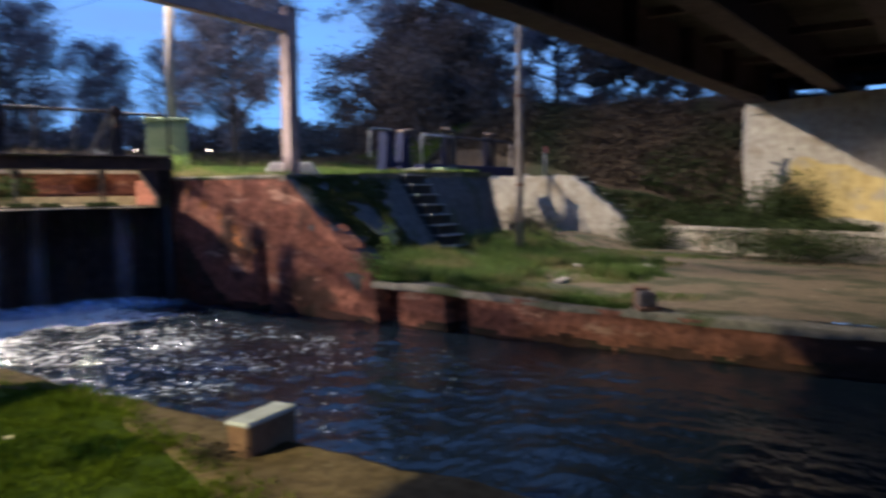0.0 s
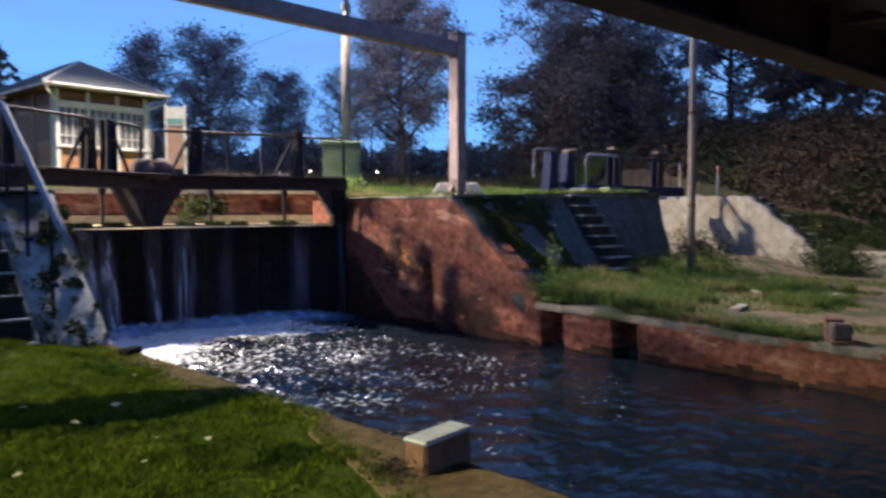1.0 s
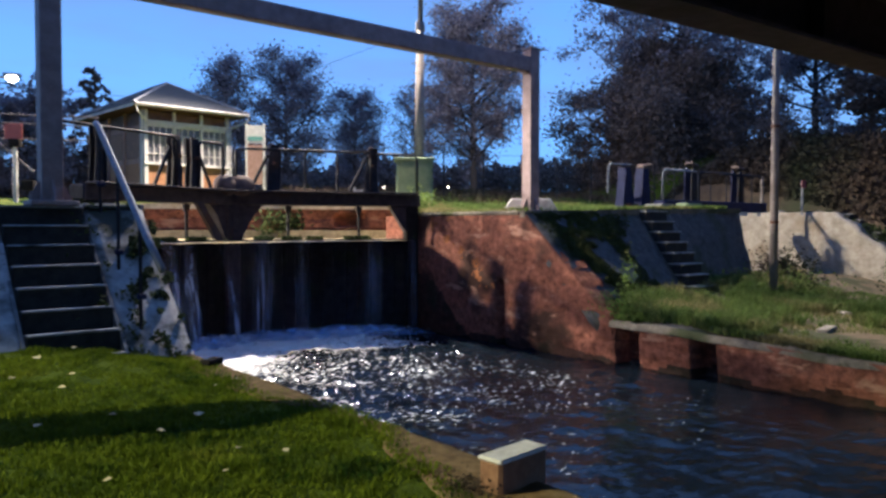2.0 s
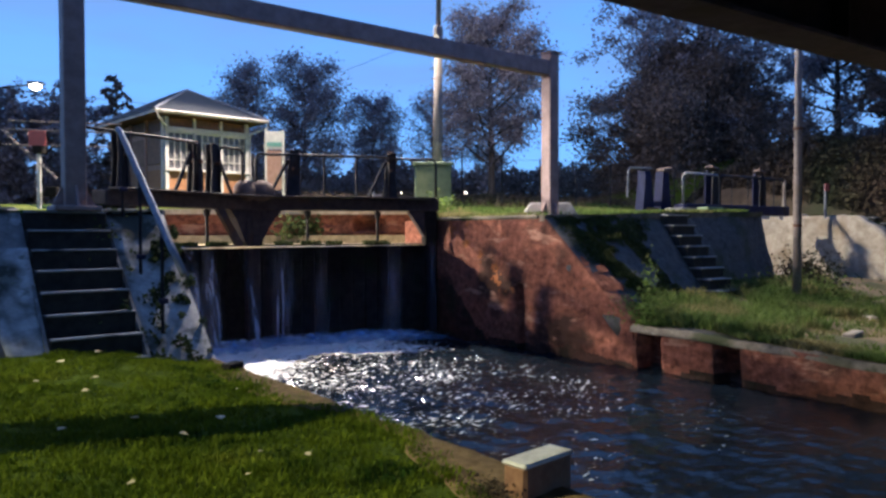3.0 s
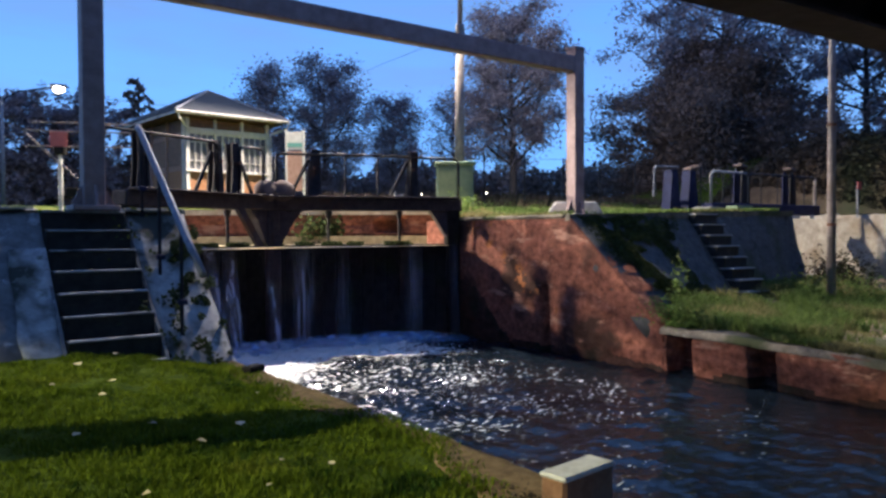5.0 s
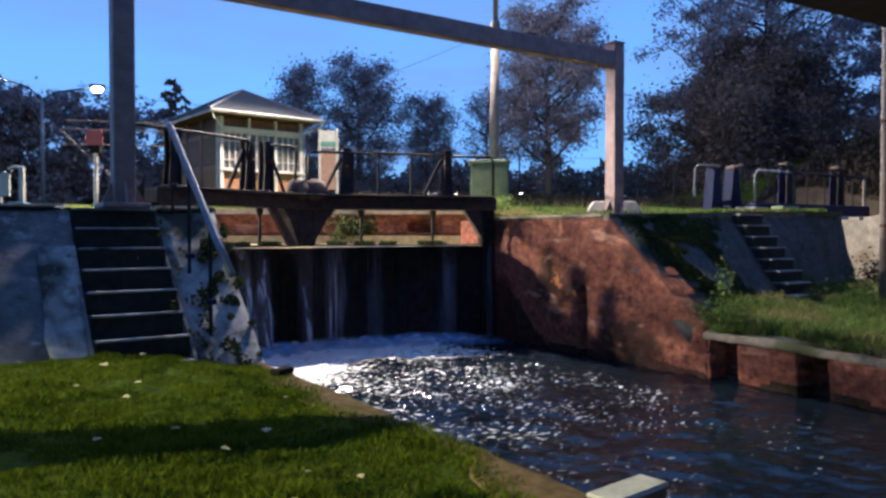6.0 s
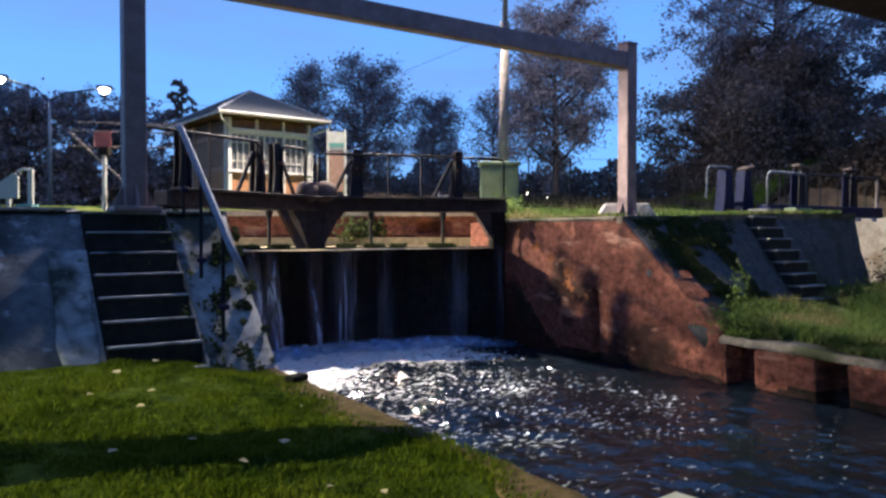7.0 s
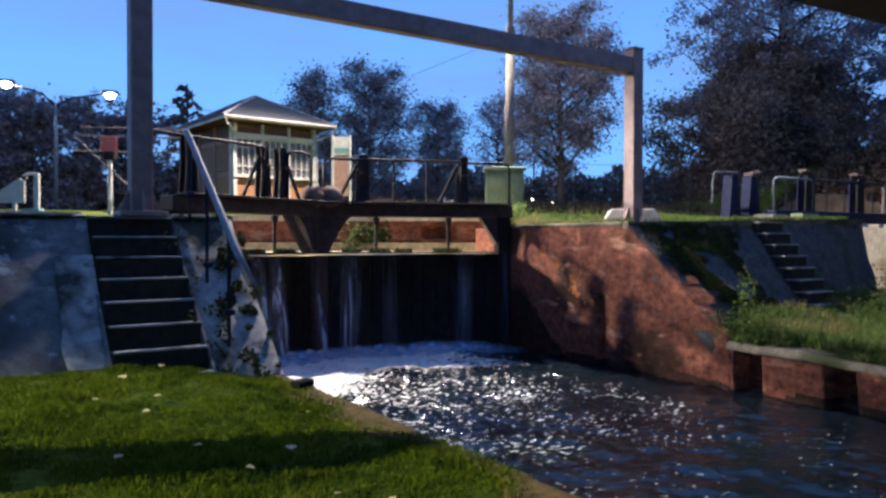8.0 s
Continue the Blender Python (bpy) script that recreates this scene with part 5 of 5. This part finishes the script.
tree((-2.0, 46.5, 2.2), 5.2, 4.2, 12636, label="dark bushy tree beyond the street lamp", crown_low=0.03, leaf=0.17, seed=14, limbs=26)
tree((8.2, 47.0, 2.2), 6.2, 3.4, 10530, label="dark bushy tree behind the hut", crown_low=0.03, leaf=0.17, seed=15, limbs=26)


def fir(at, height):
    t = thing("conifer", at, 0, "dark drooping conifer against the sky", "tree", "trees behind the lock")
    part("trunk", tube([(0, 0, -0.3), (0.05, 0, height)], [0.2, 0.03], 8), BARK, t)
    g = np.random.default_rng(21)
    pts, bm = [], bmesh.new()
    for i in range(26):
        f = 0.25 + 0.75 * i / 26
        az = i * 2.4
        ln = (1.06 - f) * 2.4 * g.uniform(0.6, 1.1) + 0.35
        up = 0.25 * ln
        a, b, c = Vector((0, 0, height * f)), Vector((math.cos(az) * ln * 0.6, math.sin(az) * ln * 0.6, height * f + up)), Vector((math.cos(az) * ln, math.sin(az) * ln, height * f - 0.1 * ln))
        add_tube(bm, [a, b, c], [0.05, 0.03, 0.01], 5)
        for k in range(42):
            s_ = g.uniform(0, 1)
            q = a.lerp(b, s_ * 2) if s_ < 0.5 else b.lerp(c, s_ * 2 - 1)
            pts.append((q.x + g.normal(0, 0.06), q.y + g.normal(0, 0.06), q.z - abs(g.normal(0, 0.16))))
    part("branchwork", bm, BARK, t)
    part("needles", cards("needles", pts, 0.2, g, 2.0), LEAF_DENSE, t)


fir((11.9, 46.4, 2.2), 8.6)

# low far woods that close the view
wp = []
for i in range(60000):
    a = rng.uniform(math.radians(-12), math.radians(100))
    dist = rng.uniform(48, 58)
    top = 3.6 + 1.6 * nz(a * 9, 0, 0) + 1.0 * nz(a * 31, 2, 0)
    wp.append((math.sin(a) * dist, math.cos(a) * dist, 2.0 + top * rng.uniform(0, 1) ** 0.8))
ob = part("far_woods", cards("far_woods", wp, rng.uniform(0.15, 0.38, len(wp)), rng), LEAF_DENSE)
tagged(ob, "low dark belt of trees and bushes in the distance", "woods", kind="stuff")
for i, (x, y, z) in enumerate(((24.7, 38.0, 3.6), (28.5, 33.5, 3.7), (26.2, 32.6, 3.45), (23.4, 33.0, 3.5), (29.6, 33.0, 3.5), (17.0, 40.0, 3.5))):
    lm = thing("distant_lamp", (x, y, z), 0, "small distant lit lamp", "street lamp", "distant lamps")
    bm = bmesh.new()
    bmesh.ops.create_icosphere(bm, subdivisions=2, radius=0.055)
    part("globe", bm, SPARK, lm)
    part("stem", tube([(0, 0, -1.5), (0, 0, -0.05)], 0.03, 6), GALV, lm)
wire = part("overhead_wire", tube([(3.2, 29.7, 6.5), (8.5, 28.8, 6.3), (13.47, 27.76, 7.0), (15.1, 26.9, 7.75), (18.47, 24.73, 9.4), (24, 20.6, 12.4)], 0.008, 5), RAIL)
tagged(wire, "thin dark overhead cable against the sky", "cable")


# ---- bridge over the canal ----
def by(x):
    return 4.36 - 0.061 * x


def bridge_strip(name, y_off0, y_off1, z_lo, z_hi, material, label, parent):
    x0, x1 = -16.0, 26.0
    return part(name, prism([(x0, by(x0) + y_off0, z_lo), (x1, by(x1) + y_off0, z_lo), (x1, by(x1) + y_off1, z_lo), (x0, by(x0) + y_off1, z_lo)], (0, 0, z_hi - z_lo)), material, parent, label)


bridge = thing("road_bridge", (0, 0, 0), 0, "dark steel girder bridge across the canal", "bridge", kind="structure")
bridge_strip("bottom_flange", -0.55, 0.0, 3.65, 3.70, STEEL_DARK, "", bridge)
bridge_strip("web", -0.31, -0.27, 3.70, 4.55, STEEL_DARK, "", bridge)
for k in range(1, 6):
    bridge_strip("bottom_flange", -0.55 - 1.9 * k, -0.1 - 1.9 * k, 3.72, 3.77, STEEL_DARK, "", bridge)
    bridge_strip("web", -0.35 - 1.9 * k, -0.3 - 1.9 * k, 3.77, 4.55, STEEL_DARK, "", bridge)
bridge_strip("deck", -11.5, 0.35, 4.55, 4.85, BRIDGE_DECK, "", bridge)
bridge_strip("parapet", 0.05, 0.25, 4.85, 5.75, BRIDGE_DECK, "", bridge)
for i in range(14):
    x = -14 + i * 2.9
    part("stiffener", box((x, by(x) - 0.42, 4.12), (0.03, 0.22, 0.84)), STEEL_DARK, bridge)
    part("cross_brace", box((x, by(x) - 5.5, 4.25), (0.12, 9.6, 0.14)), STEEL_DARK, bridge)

ab = thing("bridge_abutment", (21.3, 3.0, -0.3), 0, "pale concrete abutment with ochre and dark paint marks", "abutment", kind="structure")
part("face", prism([(0, 0.05, 0), (-1.75, -3.4, 0), (-4.2, -12, 0), (1.2, -12, 0), (1.2, 0.4, 0)], (0, 0, 3.9)), PALE_CONCRETE, ab)
part("bearing_shelf", prism([(-0.06, 0.1, 3.62), (-1.81, -3.4, 3.62), (-4.26, -12, 3.62), (-3.9, -12, 3.62), (-1.45, -3.4, 3.62), (0.3, 0.1, 3.62)], (0, 0, 0.3)), PALE_CONCRETE, ab)


def on_face(s_, z):
    return (-0.008 - 1.75 * s_ / 3.87 - 0.0, 0.05 - 3.45 * s_ / 3.87, z)


def daub(pts, material, name, label):
    bm = bmesh.new()
    bm.faces.new([bm.verts.new(Vector(on_face(*p)) + Vector((-0.012, 0.006, 0))) for p in pts])
    part(name, bm, material, ab, label)


daub([(1.02, 1.55), (1.30, 1.85), (1.32, 2.32), (1.55, 2.46), (1.85, 2.42), (2.2, 2.25), (2.8, 2.22), (3.3, 1.95), (3.8, 1.85), (3.8, 0.85), (2.9, 0.95), (2.0, 0.92), (1.4, 1.2)], OCHRE, "paint_patch", "large ochre paint patch")
daub([(0.95, 1.95), (1.0, 2.2), (1.1, 2.4), (1.3, 2.44), (1.26, 2.28), (1.16, 2.2), (1.24, 2.0), (1.3, 1.84), (1.14, 1.72), (0.98, 1.76)], BLACK_PAINT, "paint_mark", "dark blue-black paint shape")
daub([(0.66, 2.38), (0.9, 2.34), (1.0, 2.24), (0.9, 2.25), (0.78, 2.31)], BLACK_PAINT, "paint_mark", "dark blue-black paint shape")
tagged(part("abutment_near", box((-12.2, -1.5, 1.8), (1.0, 13.0, 3.7)), PALE_CONCRETE), "concrete abutment behind the lawn", "abutment", kind="structure")


# ---- grass, weeds, ivy, fallen leaves ----
def near_grass():
    n = 150000
    x, y = rng.uniform(-3.2, 2.72, n), rng.uniform(1.2, 7.15, n)
    lim = np.array([lawn_limit(b) for b in y])
    ok = (rng.uniform(0, 1, n) < np.exp(-np.maximum(x - lim + 0.05, 0) / np.where((y > 3.2) & (y < 4.3), 0.15, 0.08))) & (x < 2.71) & ~((np.abs(x - 2.56) < 0.22) & (np.abs(y - 1.98) < 0.12))
    x, y = x[ok], y[ok]
    z = np.array([near_height(a, b) for a, b in zip(x, y)]) + np.where(x > lim[ok] - 0.10, 0.012, 0.0)
    dens = np.array([0.8 + 0.75 * nz(a, b, 1, 1.2) + 0.7 * nz(a, b, 4, 4.5) for a, b in zip(x, y)])
    return blades("lawn_grass", np.stack([x, y, z], 1), rng.uniform(0.025, 0.065, len(x)) * dens, rng.uniform(0.005, 0.011, len(x)), rng, 0.9)


tagged(part("lawn_grass", near_grass(), GRASS), "short green lawn grass", "grass", kind="stuff")


def weeds(n, x0, x1, y0, y1, h, hf, thresh):
    x, y = rng.uniform(x0, x1, n), rng.uniform(y0, y1, n)
    ok = np.array([nz(a, b, 6, 0.55) + 0.3 * nz(a, b, 9, 1.7) > thresh(a, b) for a, b in zip(x, y)])
    x, y = x[ok], y[ok]
    z = np.array([hf(a, b) for a, b in zip(x, y)])
    return blades("weeds", np.stack([x, y, z], 1), rng.uniform(0.4, 1.0, len(x)) * h, rng.uniform(0.012, 0.025, len(x)), rng, 0.9)


tagged(part("bank_weeds", weeds(30000, 9.25, 16.4, 3.0, 8.0, 0.3, far_height, lambda a, b: 0.35 - 0.75 * smooth(3.6, 6.2, b) + (0.8 if b > 6.5 + 0.21 * (a - FAR_X) else 0)), WEED), "ragged grass and weeds at the foot of the slope", "weeds", kind="stuff")
tagged(part("edge_grass", weeds(9000, 9.12, 9.62, 2.2, 6.35, 0.11, far_height, lambda a, b: -0.05), WEED), "short grass hanging over the canal edging", "grass", kind="stuff")
tagged(part("bank_grass", weeds(14000, 9.4, 18, 1.6, 6.2, 0.09, far_height, lambda a, b: 0.15 - 0.35 * smooth(2, 4.6, b)), WEED), "thin patchy grass on trodden earth", "grass", kind="stuff")
tagged(part("upper_grass", weeds(16000, 9.3, 16.3, 8.6, 13, 0.16, upper_height, lambda a, b: -0.25), WEED), "rough grass on the upper bank", "grass", kind="stuff")
tagged(part("upper_grass_far", weeds(16000, 9.8, 32, 13, 24, 0.3, upper_height, lambda a, b: -0.3), HEDGE), "dry brown grass on the upper ground", "grass", kind="stuff")


def clump(name, centre, spread, n, leaf, material, label, category, kind="stuff", low=None):
    pos = np.array(centre) + rng.normal(0, 1, (n, 3)) * np.array(spread)
    if low is not None:
        pos[:, 2] = np.maximum(pos[:, 2], low)
    ob = part(name, cards(name, pos, rng.uniform(0.5, 1.2, n) * leaf, rng), material)
    return tagged(ob, label, category, kind=kind)


tagged(part("wall_top_grass", weeds(9000, 9.12, 9.75, 8.4, 12.0, 0.12, upper_height, lambda a, b: -0.02), WEED), "short ragged grass along the top of the lock wall", "grass", kind="stuff")
tagged(part("slope_top_grass", weeds(9000, 9.3, 16.3, 8.3, 8.75, 0.10, lambda a, b: upper_height(a, b) + 0.03, lambda a, b: 0.0), WEED), "short ragged grass over the coping of the slope", "grass", kind="stuff")
clump("bramble_bush", (15.0, 6.8, 0.1), (0.7, 0.4, 0.16), 5000, 0.045, WEED, "bushy weeds around the pole foot", "bush", low=-0.1)
clump("bramble_bush", (16.6, 7.3, 0.25), (0.35, 0.35, 0.28), 3500, 0.05, HEDGE, "brambles at the mouth of the disused lock", "bush", low=-0.1)
clump("bramble_bush", (19.6, 5.2, 0.1), (0.5, 0.4, 0.22), 4000, 0.05, IVY, "dark weeds by the retaining wall", "bush", low=-0.3)
clump("bramble_bush", (18.3, 1.6, 0.1), (0.4, 1.0, 0.2), 6000, 0.05, IVY, "dark weeds by the retaining wall", "bush", low=-0.3)
clump("bank_bush", (20.35, 2.0, 0.75), (0.28, 0.55, 0.42), 6000, 0.06, IVY, "dark bush against the abutment wall", "bush", low=0.1)
clump("block_weeds", (2.29, 2.06, 0.05), (0.05, 0.09, 0.035), 420, 0.013, HEDGE, "dry weeds beside the stone block", "weeds", low=0.03)
clump("tall_weed", (9.75, 6.55, 0.45), (0.07, 0.07, 0.26), 260, 0.04, WEED, "tall leafy weed on the bank edge", "weed", low=0.0)
clump("edge_weeds", (9.45, 6.35, 0.12), (0.22, 0.25, 0.12), 1500, 0.03, WEED, "weeds at the end of the lock wall", "weeds", low=-0.05)
clump("gate_weeds", (9.75, 12.1, 1.85), (0.25, 0.2, 0.15), 700, 0.055, WEED, "leafy plant beside the gate heel", "plant", low=1.6)
crest = rng.uniform(0.04, 0.98, 4000)
crest_x = np.where(rng.uniform(0, 1, 4000) < 0.4, GATE_L.x + crest * (GATE_M.x - GATE_L.x), GATE_M.x + crest * (GATE_R.x - GATE_M.x))
crest_ok = np.array([nz(a, 0, 3, 2.6) > 0.0 for a in crest_x])
crest_x = crest_x[crest_ok]
cp = np.stack([crest_x, np.array([gate_y(a) for a in crest_x]) - 0.06 + rng.normal(0, 0.04, len(crest_x)), np.full(len(crest_x), 1.125)], 1)
tagged(part("crest_weeds", blades("crest_weeds", cp, rng.uniform(0.03, 0.12, len(cp)), rng.uniform(0.014, 0.03, len(cp)), rng, 1.3), IVY), "dark weeds caught along the crest of the gates", "weeds", kind="stuff")
clump("wall_plant", (7.95, 14.85, 1.45), (0.32, 0.1, 0.16), 600, 0.08, IVY, "green plant hanging on the chamber wall", "plant", low=1.05)
n = 8000
v = rng.uniform(0, 1, n)
ix = NEAR_X - np.abs(rng.normal(0, 0.34, n)) + 0.05
iv = np.array([near_slope(a, b) for a, b in zip(ix, v)]) + rng.normal(0, 0.02, (n, 3)) + np.array([0, -0.03, 0.03])
keep_iv = np.array([nz(p[0], p[1], p[2], 5.5) > 0.10 + 0.1 * q for p, q in zip(iv, v)])
tagged(part("ivy", cards("ivy", iv[keep_iv], rng.uniform(0.018, 0.045, int(keep_iv.sum())), rng), IVY), "ivy growing over the end of the wing wall", "ivy", kind="stuff")
n = 34000
mx_, mv = rng.triangular(9.15, 9.9, 12.3, n), rng.uniform(0.05, 1, n)
mp_ = np.array([far_slope(a, b) for a, b in zip(mx_, mv)]) + np.array([0, -0.02, 0.02])
keep_m = np.array([nz(p[0], p[1], p[2], 1.1) + 0.4 * nz(p[0], p[1], p[2], 5) > -0.02 for p in mp_])
tagged(part("moss", cards("moss", mp_[keep_m], rng.uniform(0.012, 0.03, int(keep_m.sum())), rng), MOSS), "moss and small ferns on the dark slope", "moss", kind="stuff")
n = 120000
hx, hy = rng.uniform(21.2, 27.5, n), rng.uniform(1.6, 16, n)
hp = np.stack([hx, hy, np.array([bank_height(a, b) for a, b in zip(hx, hy)]) + np.abs(rng.normal(0, 0.14, n))], 1)
tagged(part("embankment_brush", cards("embankment_brush", hp, rng.uniform(0.035, 0.09, n), rng), HEDGE), "brown brush and brambles covering the embankment", "brush", kind="stuff")
n = 24000
hx, hy = rng.uniform(19.6, 22.4, n), rng.uniform(-0.5, 6.0, n)
hx = np.maximum(hx, np.array([bank_start(b) + 0.3 for b in hy]))
hp = np.stack([hx, hy, np.array([bank_height(a, b) for a, b in zip(hx, hy)]) + np.abs(rng.normal(0, 0.12, n))], 1)
tagged(part("ground_ivy", cards("ground_ivy", hp, rng.uniform(0.03, 0.08, n), rng), IVY), "dark green ivy at the foot of the embankment", "ivy", kind="stuff")

n = 9000
hy = rng.uniform(5.0, 8.2, n)
hp = np.stack([rng.normal(21.0, 0.12, n), hy, np.array([rng.uniform(-0.35, bank_height(21.2, b)) for b in hy])], 1)
tagged(part("bank_brambles", cards("bank_brambles", hp, rng.uniform(0.03, 0.08, n), rng), IVY), "dark brambles hanging beside the far steps", "brambles", kind="stuff")

# fallen leaves on the lawn
for i in range(24):
    x, y = (1.276, 5.93) if i == 0 else (1.13, 6.55) if i == 1 else (1.75, 4.35) if i == 2 else (rng.uniform(-1.5, 2.5), rng.uniform(2.4, 7.0))
    lf = bmesh.new()
    pts = [(0, -0.05, 0), (0.03, -0.01, 0.012), (0.045, 0.02, 0.02), (0.0, 0.05, 0.006), (-0.045, 0.02, 0.018), (-0.03, -0.01, 0.01)]
    vs_ = [lf.verts.new(p) for p in pts]
    for a, b, c in ((0, 1, 3), (1, 2, 3), (0, 3, 5), (3, 4, 5)):
        lf.faces.new((vs_[a], vs_[b], vs_[c]))
    ob = part("fallen_leaf", lf, FALLEN)
    k = 0.9 if i < 3 else rng.uniform(0.35, 0.75)
    ob.matrix_basis = pose(x, y, near_height(x, y) + 0.05, rng.uniform(-15, 15), rng.uniform(-15, 15), rng.uniform(0, 360)) @ Matrix.Diagonal((k, k, k, 1))
    tagged(ob, "dry pale autumn leaf on the lawn", "leaf", "fallen leaves")
